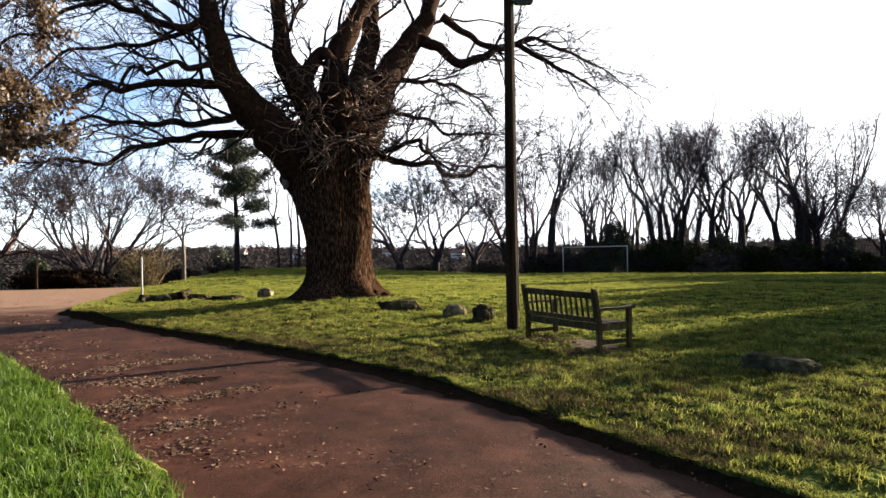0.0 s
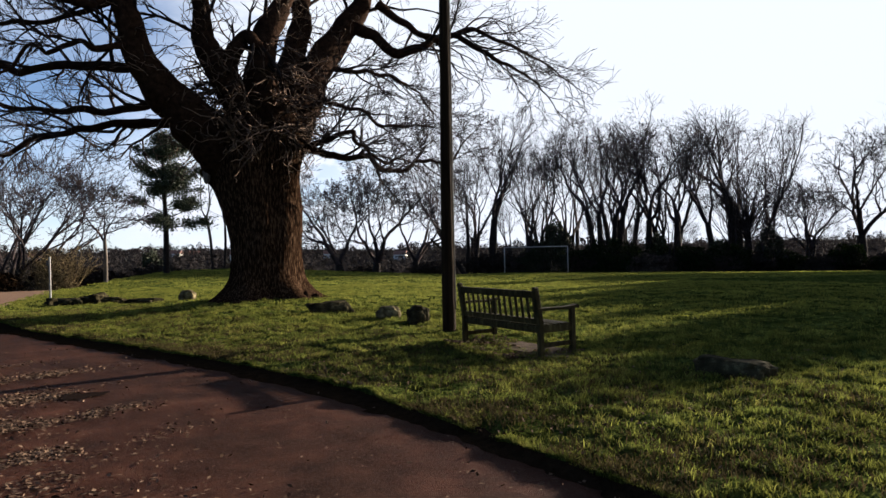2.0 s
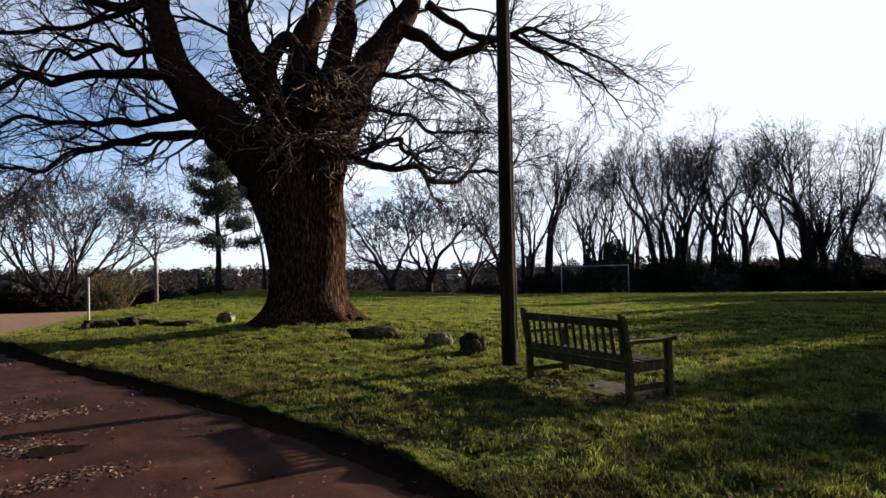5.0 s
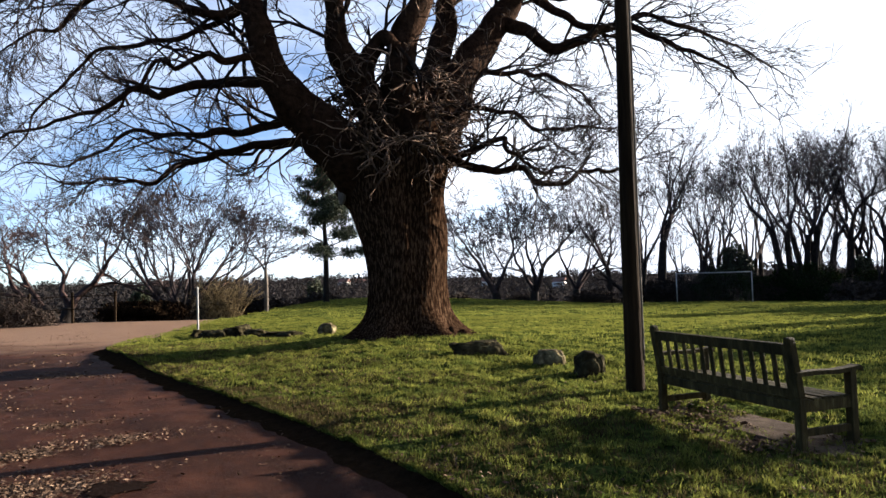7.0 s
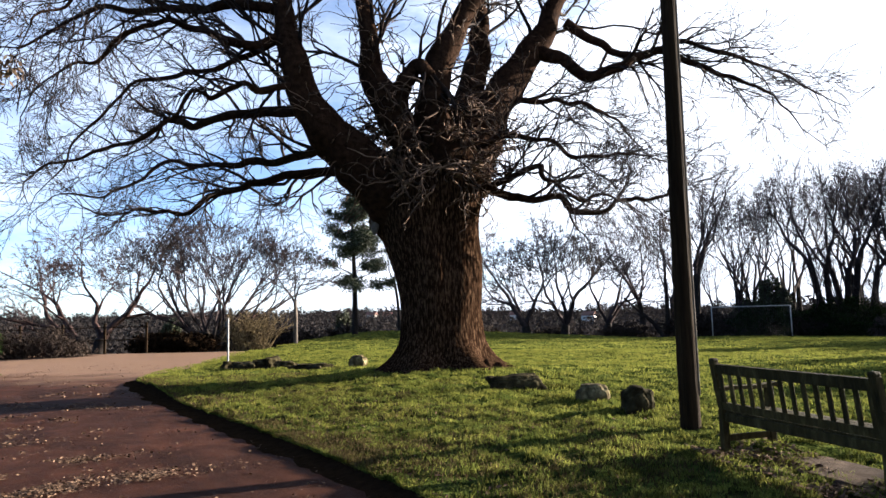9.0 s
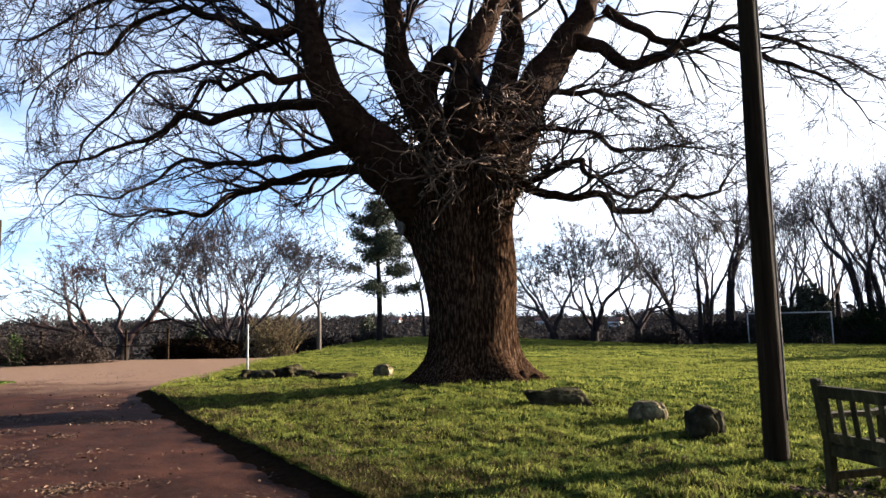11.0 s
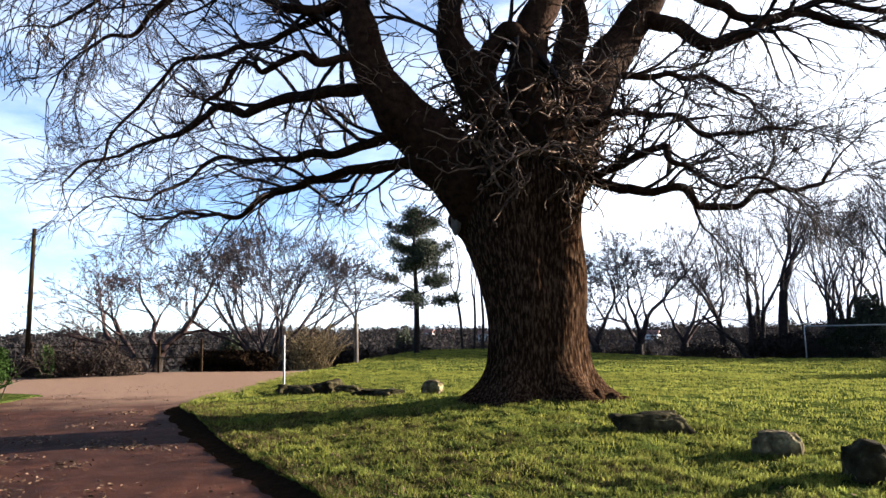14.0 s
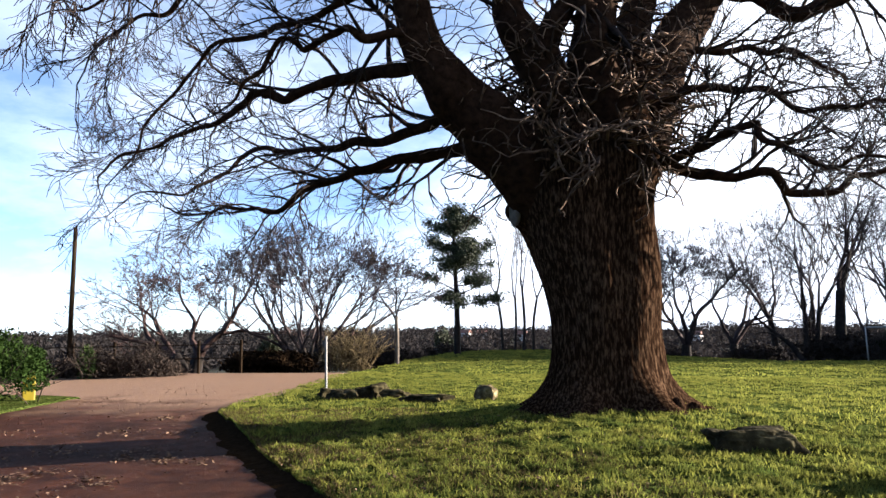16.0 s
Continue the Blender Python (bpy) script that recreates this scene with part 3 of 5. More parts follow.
    # the great limbs of the crown
    limb([(-3.6, 18.8, 3.6), (-4.1, 18.3, 4.3), (-4.6, 17.9, 4.85), (-5.0, 17.6, 5.3), (-5.42, 17.3, 6.0), (-5.67, 17.1, 7.0), (-5.96, 17.2, 8.25), (-6.45, 17.5, 10.4), (-7.3, 18.0, 13.6)],
         0.72, 0.08, 18, 60, 16, 3.6, 2, 0.5)
    limb([(-3.2, 18.7, 4.3), (-3.45, 18.3, 5.3), (-3.92, 17.9, 6.2), (-4.16, 17.8, 6.9), (-4.21, 17.8, 7.8), (-4.54, 17.9, 9.45), (-4.6, 18.0, 12.0)], 0.5, 0.07, 16, 50, 12, 3.0, 2, 0.4)
    limb([(-2.65, 18.6, 4.4), (-2.84, 18.25, 5.7), (-2.81, 18.2, 6.6), (-2.42, 18.4, 7.6), (-1.91, 18.7, 8.7), (-1.68, 19.0, 10.8), (-1.44, 19.0, 13.6)], 0.52, 0.08, 16, 50, 12, 3.2, 2, 0.4)
    limb([(-2.5, 19.4, 4.6), (-2.41, 20.1, 6.4), (-2.14, 20.6, 7.9), (-2.13, 20.9, 9.0), (-2.28, 21.2, 10.9), (-1.9, 21.6, 14.3)], 0.48, 0.08, 16, 50, 12, 3.2, 2, 0.4)
    limb([(-2.4, 19.3, 4.4), (-1.78, 20.1, 6.3), (-1.17, 20.7, 7.5), (-0.5, 21.1, 8.6), (0.0, 21.4, 9.7), (1.15, 21.8, 11.6), (2.5, 22.0, 13.4)], 0.58, 0.08, 16, 50, 14, 3.4, 2, 0.4)
    limb([(-3.6, 18.1, 5.5), (-3.62, 17.9, 6.2), (-3.44, 17.8, 6.56), (-3.11, 17.8, 6.74), (-2.75, 17.9, 6.7)], 0.26, 0.13, 14, 26, 5, 1.5, 1, 0.3)
    # the side limbs
    limb([(-0.75, 20.9, 8.1), (-0.01, 20.8, 7.75), (0.66, 20.76, 7.22), (1.44, 20.9, 7.55), (2.24, 21.2, 7.86), (3.05, 21.0, 7.46), (3.84, 20.6, 6.87), (4.8, 20.2, 6.2)], 0.2, 0.03, 12, None, 14, 2.0, 2, 0.3)
    limb([(0.1, 21.0, 8.8), (0.96, 21.2, 8.2), (1.83, 21.4, 7.95), (3.13, 21.5, 8.1), (4.48, 21.4, 7.48), (5.5, 21.2, 6.8)], 0.13, 0.03, 10, None, 12, 2.0, 2, 0.2)
    limb([(-2.3, 19.4, 4.5), (-1.44, 19.3, 4.14), (-0.59, 19.3, 3.96), (0.29, 19.6, 3.67), (1.1, 19.8, 3.85), (1.79, 19.7, 3.91), (2.3, 19.6, 4.13)], 0.115, 0.028, 10, None, 17, 1.5, 2, 0.14)
    limb([(-2.2, 18.8, 4.15), (-1.39, 18.4, 4.23), (-0.78, 18.0, 4.41), (-0.33, 17.7, 4.08), (0.12, 17.4, 3.64), (0.8, 17.0, 3.55)], 0.09, 0.02, 10, None, 16, 1.5, 2, 0.16)
    limb([(-1.6, 20.3, 6.7), (-0.55, 20.6, 6.65), (0.28, 20.8, 6.62), (1.19, 21.0, 6.2), (1.85, 21.2, 5.56)], 0.09, 0.02, 10, None, 18, 1.8, 2, 0.12)
    limb([(-4.4, 18.5, 4.8), (-5.78, 19.5, 4.99), (-7.21, 20.0, 5.0), (-8.33, 20.2, 5.04), (-9.35, 20.4, 4.74), (-10.28, 20.5, 4.33), (-11.5, 20.5, 4.5), (-13.1, 20.6, 4.56)], 0.15, 0.03, 12, None, 22, 2.2, 2, 0.12)
    limb([(-5.3, 17.4, 5.9), (-6.71, 17.8, 6.05), (-8.36, 18.2, 6.15), (-9.6, 18.4, 6.19), (-10.76, 18.6, 5.85), (-12.6, 18.8, 5.67), (-14.1, 19.0, 5.15)], 0.13, 0.025, 10, None, 18, 2.2, 2, 0.1)
    limb([(-5.5, 17.2, 6.5), (-6.12, 16.6, 6.15), (-6.81, 16.2, 6.07), (-7.45, 15.8, 5.67), (-8.0, 15.5, 4.9)], 0.1, 0.02, 10, None, 12, 1.6, 2, 0.15)
    limb([(-5.75, 17.1, 7.6), (-6.45, 16.8, 7.2), (-7.35, 16.5, 7.5), (-8.35, 16.2, 7.62), (-9.46, 15.9, 7.04), (-10.3, 15.6, 6.5)], 0.12, 0.025, 10, None, 12, 2.0, 2, 0.15)
    limb([(-4.9, 17.9, 5.3), (-6.07, 18.6, 5.27), (-7.4, 19.2, 5.23), (-8.89, 19.6, 5.4), (-10.5, 20.0, 5.63), (-12.2, 20.3, 5.04), (-14.1, 20.5, 5.15)], 0.13, 0.025, 10, None, 16, 2.0, 2, 0.1)
    limb([(-5.9, 17.2, 8.1), (-7.2, 17.0, 8.3), (-8.8, 16.8, 8.2), (-10.4, 16.7, 8.3), (-12.0, 16.6, 7.6)], 0.13, 0.025, 10, None, 12, 2.2, 2, 0.15)
    limb([(-5.96, 17.2, 8.25), (-6.7, 16.0, 8.9), (-7.6, 14.8, 8.5), (-8.3, 13.9, 7.4), (-8.7, 13.4, 6.3)], 0.08, 0.015, 10, None, 13, 1.8, 2, 0.5, 0.3)
    limb([(-5.8, 17.1, 7.5), (-6.9, 17.0, 7.0), (-8.4, 17.2, 6.9), (-9.8, 17.3, 6.7), (-11.2, 17.6, 5.8), (-12.2, 17.8, 4.9)], 0.08, 0.018, 10, None, 9, 2.0, 2, 0.15, 0.14)
    limb([(-2.0, 19.0, 5.2), (-1.2, 18.6, 5.3), (-0.4, 18.3, 4.95), (0.5, 18.1, 4.6), (1.4, 18.0, 4.7)], 0.085, 0.02, 8, None, 14, 1.5, 2, 0.1)
    limb([(-4.5, 17.9, 9.0), (-4.9, 16.8, 9.6), (-5.2, 15.6, 9.9), (-5.9, 14.4, 9.7)], 0.14, 0.03, 10, None, 10, 2.0, 2, 0.2)
    limb([(-1.9, 18.7, 8.7), (-1.0, 17.8, 9.4), (-0.2, 17.0, 9.9), (0.8, 16.4, 10.0)], 0.14, 0.03, 10, None, 10, 2.0, 2, 0.2)
    v, f = prisms(twigs)
    tagged(link_mesh("twig_spray", v, f, M_TWIG, tree, "dense winding bare twigs"), kind="stuff")

    # sprouts on the burr below the fork
    sp = whips
    for k in range(210):
        a = rng.uniform(-3.6, 0.4)
        z = rng.uniform(4.1, 6.6) if k % 3 else rng.uniform(4.3, 5.6)
        r = np.interp(z, [3.4, 4.2, 5.2, 6.4], [1.1, 1.2, 0.95, 0.9])
        p = (-3.1 + math.cos(a) * r, 19.0 + math.sin(a) * r, z)
        w = (math.cos(a), math.sin(a), rng.uniform(-0.7, 0.8))
        grow(p, w, rng.uniform(0.5, 1.7), 0.034, 1, rng, sp, 0.1, 0.75, 2, 0.8, 0.5, 0.75, 7, 0.012, -0.01)
    v, f = prisms(sp)
    tagged(link_mesh("sprout_tangle", v, f, M_SPROUT, tree, "tangled pale sprouts below the fork"), kind="stuff")
    root = smooth_line([(-2.5, 18.5, 0.36), (-2.1, 18.4, 0.27), (-1.75, 18.5, 0.24), (-1.4, 18.75, 0.2), (-1.0, 18.85, 0.12)], 40)
    v, f = tube(root, np.linspace(0.2, 0.04, 40) * (1 + 0.25 * np.sin(np.arange(40) * 0.9)), 16, 0.5, 3)
    link_mesh("root", v, f, M_BARK, tree, "gnarled surface root", smooth=True)
    bm = bmesh.new()
    bmesh.ops.create_uvsphere(bm, u_segments=20, v_segments=12, radius=1.0)
    for q in bm.verts:
        k = 1 + 0.18 * noise.noise(q.co * 2.0)
        dent = 0.05 * math.exp(-(q.co.x ** 2 + q.co.z ** 2) * 6)
        q.co = Vector((q.co.x * 0.13 * k, q.co.y * 0.07 + dent, q.co.z * 0.24 * k))
    scar = part("limb_scar", bm, M_SCAR, tree, "pale healed scar of a lost limb", smooth=True)
    scar.matrix_local = pose(-4.27, 18.28, 3.46, 0, 0, -38)
    dead = []
    br = smooth_line([(-2.0, 17.9, 4.62), (-2.3, 17.0, 4.4), (-2.62, 16.5, 4.2), (-2.75, 15.9, 3.95), (-3.0, 15.4, 3.6)], 9)
    for p0, p1, r in zip(br, br[1:], np.linspace(0.024, 0.012, 8)):
        dead.append((*p0, *(p1 + rng.normal(size=3) * 0.02), r, r * 0.9))
    for k in (2, 4, 6, 7):
        grow(br[k], (rng.normal() * 0.6, -1, rng.uniform(-0.8, 0.5)), 0.6, 0.013, 1, rng, dead, 0.1, 0.6, 2, 0.8, 0.5, 0.7, 4, 0.006, 0.0)
    v, f = prisms(dead)
    link_mesh("dead_branch", v, f, M_SPROUT, tree, "pale dead branch")


great_tree()


# ---- lamp pole ----
def lamp_pole():
    p = thing("lamp_post", (1.25, 12.29, 0.0), "tall weathered wooden lamp pole standing in the grass", "lamp post")
    line = smooth_line([(0, 0, -0.3), (0.01, 0, 2), (0.03, 0, 4), (0.05, 0, 6.4)], 40)
    v, f = tube(line, np.linspace(0.118, 0.082, 40), 20, 0.03)
    link_mesh("shaft", v, f, M_POLE, p, smooth=True)
    v, f = tube(line[4:38] + np.array([0.112, -0.03, 0]) * np.linspace(1, 0.75, 34)[:, None], np.full(34, 0.014), 8)
    link_mesh("conduit", v, f, M_SCAR, p, "pale cable conduit", smooth=True)
    part("bracket", box((0.3, 0.05, 0.05), (0.2, 0, 6.12)), M_BLACK, p)
    head = part("lamp_head", box((0.42, 0.2, 0.12), (0.3, 0, 6.05), 0.03, taper=0.8), M_BLACK, p, "dark lamp head")
    part("lens", box((0.3, 0.14, 0.03), (0.32, 0, 5.985), 0.01), M_GLASS, head)


lamp_pole()


# ---- bench ----
def bench():
    rz = math.degrees(math.atan2(-0.885, 0.465))
    b = thing("park_bench", (1.80, 10.36, -0.015), "weathered greenish wooden slatted park bench with armrests", "bench", rz=rz)
    # x along the back, y towards the seat's front
    W, H, D = 1.83, 0.90, 0.56
    lean = Matrix.Rotation(radians(7), 4, "X")
    for s in (-1, 1):
        x = s * (W / 2 - 0.035)
        bm = bmesh.new()
        for (z0, z1, y0, y1) in ((-0.03, 0.44, 0.0, 0.0), (0.44, H, 0.0, -0.075)):
            c = bmesh.ops.create_cube(bm, size=1.0)["verts"]
            for v in c:
                top = v.co.z > 0
                v.co = Vector((x + v.co.x * 0.068, (y1 if top else y0) + v.co.y * 0.072, z1 if top else z0))
        bmesh.ops.bevel(bm, geom=bm.edges[:], offset=0.006, segments=1, affect="EDGES")
        part("back_post", bm, M_WOOD, b)
        cap = box((0.068, 0.074, 0.05), (x, -0.08, H + 0.012), 0.018)
        part("post_cap", cap, M_WOOD, b)
        part("front_leg", box((0.068, 0.068, 0.66), (x, D, 0.30)), M_WOOD, b)
        part("stretcher", box((0.04, D - 0.06, 0.06), (x, D / 2, 0.16)), M_WOOD, b)
        part("side_rail", box((0.045, D - 0.06, 0.09), (x, D / 2, 0.37)), M_WOOD, b)
        bm = bmesh.new()
        ln = [(-0.06, 0.635), (0.15, 0.64), (0.38, 0.632), (D, 0.645), (D + 0.07, 0.655), (D + 0.1, 0.635)]
        rows = []
        for (y, z) in ln:
            rows.append([bm.verts.new((x + dx, y, z + dz)) for dx, dz in ((-0.045, -0.018), (0.045, -0.018), (0.045, 0.018), (-0.045, 0.018))])
        for r0, r1 in zip(rows, rows[1:]):
            for k in range(4):
                bm.faces.new((r0[k], r0[(k + 1) % 4], r1[(k + 1) % 4], r1[k]))
        bm.faces.new(rows[0][::-1])
        bm.faces.new(rows[-1])
        part("armrest", bm, M_WOOD, b, "curved armrest")
    part("top_rail", box((W - 0.07, 0.045, 0.095), (0, -0.068, 0.835), turn=lean), M_WOOD, b)
    part("lower_rail", box((W - 0.07, 0.04, 0.075), (0, -0.012, 0.475), turn=lean), M_WOOD, b)
    part("front_rail", box((W - 0.07, 0.035, 0.085), (0, D, 0.365)), M_WOOD, b)
    part("back_rail", box((W - 0.07, 0.035, 0.085), (0, 0.0, 0.365)), M_WOOD, b)
    n = 14
    for i in range(n):
        x = -W / 2 + 0.10 + (W - 0.2) * i / (n - 1)
        part("back_slat", box((0.045, 0.016, 0.31), (x, -0.042, 0.652), 0.003, turn=lean), M_WOOD, b)
    for i in range(5):
        part("seat_slat", box((W - 0.02, 0.085, 0.022), (0, 0.05 + i * 0.115, 0.425 - 0.004 * abs(i - 2)), 0.004), M_WOOD, b)
    sl = thing("concrete_slab", (2.22, 10.35, -0.025), "pale concrete slab in the grass under the bench", "slab", rz=rz)
    part("paving", box((2.3, 0.62, 0.05), (0, 0.02, 0.008), 0.01), M_SLAB, sl)


bench()


# ---- stones ----
def stone(at, size, seed, label, rz=0.0, rough=0.2, mat=M_DARKROCK):
    bm = bmesh.new()
    bmesh.ops.create_icosphere(bm, subdivisions=4, radius=1.0)
    for v in bm.verts:
        d = v.co.normalized()
        k = 1 + rough * noise.noise(d * 1.3 + Vector((seed, 0, 0))) * 1.5 + rough * 0.45 * noise.noise(d * 3.7 + Vector((seed, 4, 0))) + 0.05 * noise.noise(d * 11 + Vector((0, seed, 0)))
        c = Vector([math.copysign(abs(a) ** 0.62, a) for a in d]) * k
        v.co = Vector((c.x * size[0] / 2, c.y * size[1] / 2, c.z * size[2] * 0.62))
    ob = part("stone", bm, mat)
    ob.matrix_world = pose(*at, 0, 0, rz)
    return tagged(ob, label, "stone", "boulders on the grass")


stone((0.77, 13.55, 0.16), (0.42, 0.36, 0.34), 1, "squarish grey boulder lying on the grass", 10)
stone((0.22, 14.75, 0.14), (0.46, 0.34, 0.27), 2, "lichened grey boulder lying on the grass", -15, mat=M_ROCK)
stone((-1.08, 16.1, 0.15), (0.98, 0.45, 0.27), 3, "long low mossy boulder on the grass", 8, 0.3)
stone((-5.62, 21.0, 0.2), (0.42, 0.34, 0.32), 4, "pale round boulder on the grass", 0, mat=M_ROCK)
stone((-6.9, 21.0, 0.12), (0.95, 0.45, 0.13), 5, "flat mossy boulder sunk in grass", -5, 0.4)
stone((-8.1, 22.0, 0.1), (0.6, 0.5, 0.16), 6, "flat mossy boulder sunk in grass", 20, 0.4)
stone((-8.7, 22.3, 0.13), (0.8, 0.5, 0.26), 7, "rough grey boulder in a low heap", 70, 0.4)
stone((-9.3, 21.8, 0.1), (0.7, 0.5, 0.17), 8, "flat mossy boulder sunk in grass", 0, 0.4)
stone((-9.9, 22.2, 0.1), (0.5, 0.4, 0.18), 9, "small grey boulder at the post", 40, 0.4)
stone((3.88, 7.85, 0.08), (0.85, 0.4, 0.20), 12, "flat slab of stone in shaded grass, darkened for shade", -55, 0.22)


# ---- white post, goal ----
def marker_post():
    p = thing("marker_post", (-10.3, 22.8, 0.0), "slim white wooden marker post in the grass", "post")
    part("shaft", box((0.05, 0.045, 1.7), (0, 0, 0.62), 0.008), M_WHITE, p)
    part("plate", box((0.06, 0.02, 0.16), (-0.06, -0.02, 1.28), 0.004), M_BLACK, p, "small dark plate")


marker_post()


def goal():
    g = thing("football_goal", (14.0, 62.4, -1.2), "white metal football goal with a dark net", "goal", rz=-12.2)
    w, h = 2.92, 2.5
    for s in (-1, 1):
        v, f = tube([(s * w, 0, -0.3), (s * w, 0, h / 2), (s * w, 0, h)], [0.045] * 3, 10)
        link_mesh("goal_post", v, f, M_WHITE, g, smooth=True)
    v, f = tube([(-w - 0.05, 0, h), (0, 0, h), (w + 0.05, 0, h)], [0.045] * 3, 10)
    link_mesh("crossbar", v, f, M_WHITE, g, smooth=True)
    segs = []
    for i in range(41):
        x = -w + 2 * w * i / 40
        segs.append((x, 0.9, h, x, 1.9, 0.0, 0.007, 0.007))
        segs.append((x, 0.0, h, x, 0.9, h, 0.007, 0.007))
    for j in range(18):
        k = j / 17
        segs.append((-w, 0.9 + k, h * (1 - k), w, 0.9 + k, h * (1 - k), 0.007, 0.007))
    v, f = prisms(segs)
    link_mesh("net", v, f, M_NET, g, "dark net")


goal()


# ---- trees round the field ----
def fork(p, d, length, r, level, rng, segs, spread, up, tip):
    """A branch that wanders, forks in two or three, and ends in sprays of fine twigs."""
    steps = 4 if level > 1 else 3
    for i in range(steps):
        d = d + rng.normal(size=3) * 0.13
        d[2] += up * 0.25
        d /= np.linalg.norm(d)
        q = p + d * length / steps
        r1 = r * (1 - 0.22 / steps)
        segs.append((*p, *q, max(r, tip), max(r1, tip)))
        p, r = q, r1
        if level <= 3 and rng.uniform() < 0.36:
            w = d + rng.normal(size=3) * 0.8
            grow(p, w, length * rng.uniform(0.35, 0.75), max(r * 0.4, tip), 1, rng, segs, 0.0, 0.4, 3, 0.7, 0.55, 0.6, 4, tip, 0.06)
    if level <= 0:
        for k in range(3):
            grow(p, d + rng.normal(size=3) * 0.5, length * rng.uniform(0.5, 0.9), tip, 1, rng, segs, 0.0, 0.4, 2, 0.6, 0.6, 0.6, 4, tip, 0.04)
        return
    n = 3 if rng.uniform() < 0.35 else 2
    turn = rng.uniform(0, 6.28)
    side = np.cross(d, (0.3, 0.2, 1.0)) + 1e-6
    side /= np.linalg.norm(side)
    other = np.cross(d, side)
    for k in range(n):
        a = turn + 6.28 * k / n + rng.uniform(-0.4, 0.4)
        an = spread * (rng.uniform(0.1, 0.5) if k == 0 else rng.uniform(0.9, 1.5))
        nd = d * math.cos(an) + (side * math.cos(a) + other * math.sin(a)) * math.sin(an)
        fork(p, nd, length * (rng.uniform(0.8, 0.95) if k == 0 else rng.uniform(0.55, 0.9)), r * (0.8 if k == 0 else rng.uniform(0.45, 0.65)), level - (2 if k and level > 2 and rng.uniform() < 0.3 else 1), rng, segs, spread, up, tip)


def bare_tree(name, seed, height, label, stems=((0, 0, 0.0, 0.0),), clear=0.25, spread=0.5, up=0.25, level=5, girth=0.02, tip=0.011, bark=None, twig=None):
    """A bare winter tree of the given height at the origin. stems: foot x, y and lean x, y of each trunk; clear: bare share of the trunk."""
    rng = np.random.default_rng(seed)
    t = thing(name, (0, 0, 0), label, "tree", "bare trees round the field")
    segs, tv, tf = [], [], []
    for x, y, lx, ly in stems:
        h = height * rng.uniform(0.85, 1.0)
        top = np.array([x + lx * clear * h, y + ly * clear * h, clear * h])
        line = smooth_line([(x, y, -0.5), (x + lx * 0.4 * clear * h + 0.1 * rng.normal(), y + ly * 0.4 * clear * h, clear * h * 0.5), top], 14)
        r = h * girth
        rad = r * np.linspace(1.15, 0.85, 14)
        rad[:3] *= (1.35, 1.18, 1.06)
        v, f = tube(line, rad, 9, 0.1, seed)
        tf += [tuple(k + len(tv) for k in q) for q in f]
        tv += v
        d = line[-1] - line[-3]
        d = d / np.linalg.norm(d) + np.array([lx, ly, 0.0]) * 0.5
        n = 3 if len(stems) == 1 else 2
        a0 = rng.uniform(0, 6.28)
        for k in range(n):
            a = a0 + 6.28 * k / n
            w = d + np.array([math.cos(a), math.sin(a), 0]) * math.tan(spread) * (0.45 if k == 0 else 1.0)
            fork(line[-2], w / np.linalg.norm(w), h * (1 - clear) * 0.29, r * (0.75 if k == 0 else 0.58), level - 1, rng, segs, spread, up, tip)
    s = np.array(segs)
    z0 = height * clear
    high = s[:, [2, 5]].max()
    k = (height - z0) / (high - z0)
    for c in (2, 5):
        s[:, c] = np.where(s[:, c] > z0, z0 + (s[:, c] - z0) * k, s[:, c])
    link_mesh("trunk", tv, tf, bark or M_FARBARK, t, smooth=True)
    v, f = prisms(s)
    tagged(link_mesh("crown", v, f, twig or M_FARTWIG, t), kind="stuff")
    return t


def put(t, x, y, z, rz=0.0, s=1.0, label=""):
    c = copy_thing(t, pose(x, y, z, 0, 0, rz) @ Matrix.Scale(s, 4))
    c.scale = (s, s, s)
    if label:
        tagged(c, label)
    return c


def base_z(x, y):
    return float(lawn_z(x, y)) if y < 65 and x > edge_x(KERB, y) else max(float(far_z(np.array(x), np.array(y))), -3.0)


FAR = -1.9
OAK = bare_tree("oak_tree", 11, 13.0, "bare broad oak with a short trunk", clear=0.17, spread=0.62, up=0.15, level=7, girth=0.038, tip=0.016)
FIELD_OAK = bare_tree("field_oak", 24, 16.8, "bare round-headed oak at the field's edge", clear=0.24, spread=0.68, up=0.1, level=6, girth=0.036, tip=0.017)
TALL = bare_tree("tall_tree", 13, 19.0, "tall slender bare tree with a forked trunk", clear=0.34, spread=0.40, up=0.4, girth=0.023, tip=0.012)
LEAN = bare_tree("leaning_tree", 23, 18.6, "tall bare tree with a slanting stem", stems=((0, 0, -0.1, 0.05),), clear=0.3, spread=0.38, up=0.4, girth=0.02, tip=0.012)
CLUMP = bare_tree("ash_clump", 14, 20.5, "clump of tall slender bare stems fanning out", stems=((-1.2, 0, -0.18, 0), (-0.4, 0.6, -0.06, 0.05), (0.4, -0.3, 0.03, -0.05), (1.2, 0.3, 0.11, 0.05)), clear=0.36, spread=0.33, up=0.5, level=5, girth=0.016, tip=0.0115)
COPSE = bare_tree("thin_tree", 19, 16.5, "thin bare tree among the tall ones", stems=((0, 0, 0.05, 0), (0.9, 0.4, 0.12, 0.05)), clear=0.3, spread=0.36, up=0.5, level=5, girth=0.015, tip=0.0115)
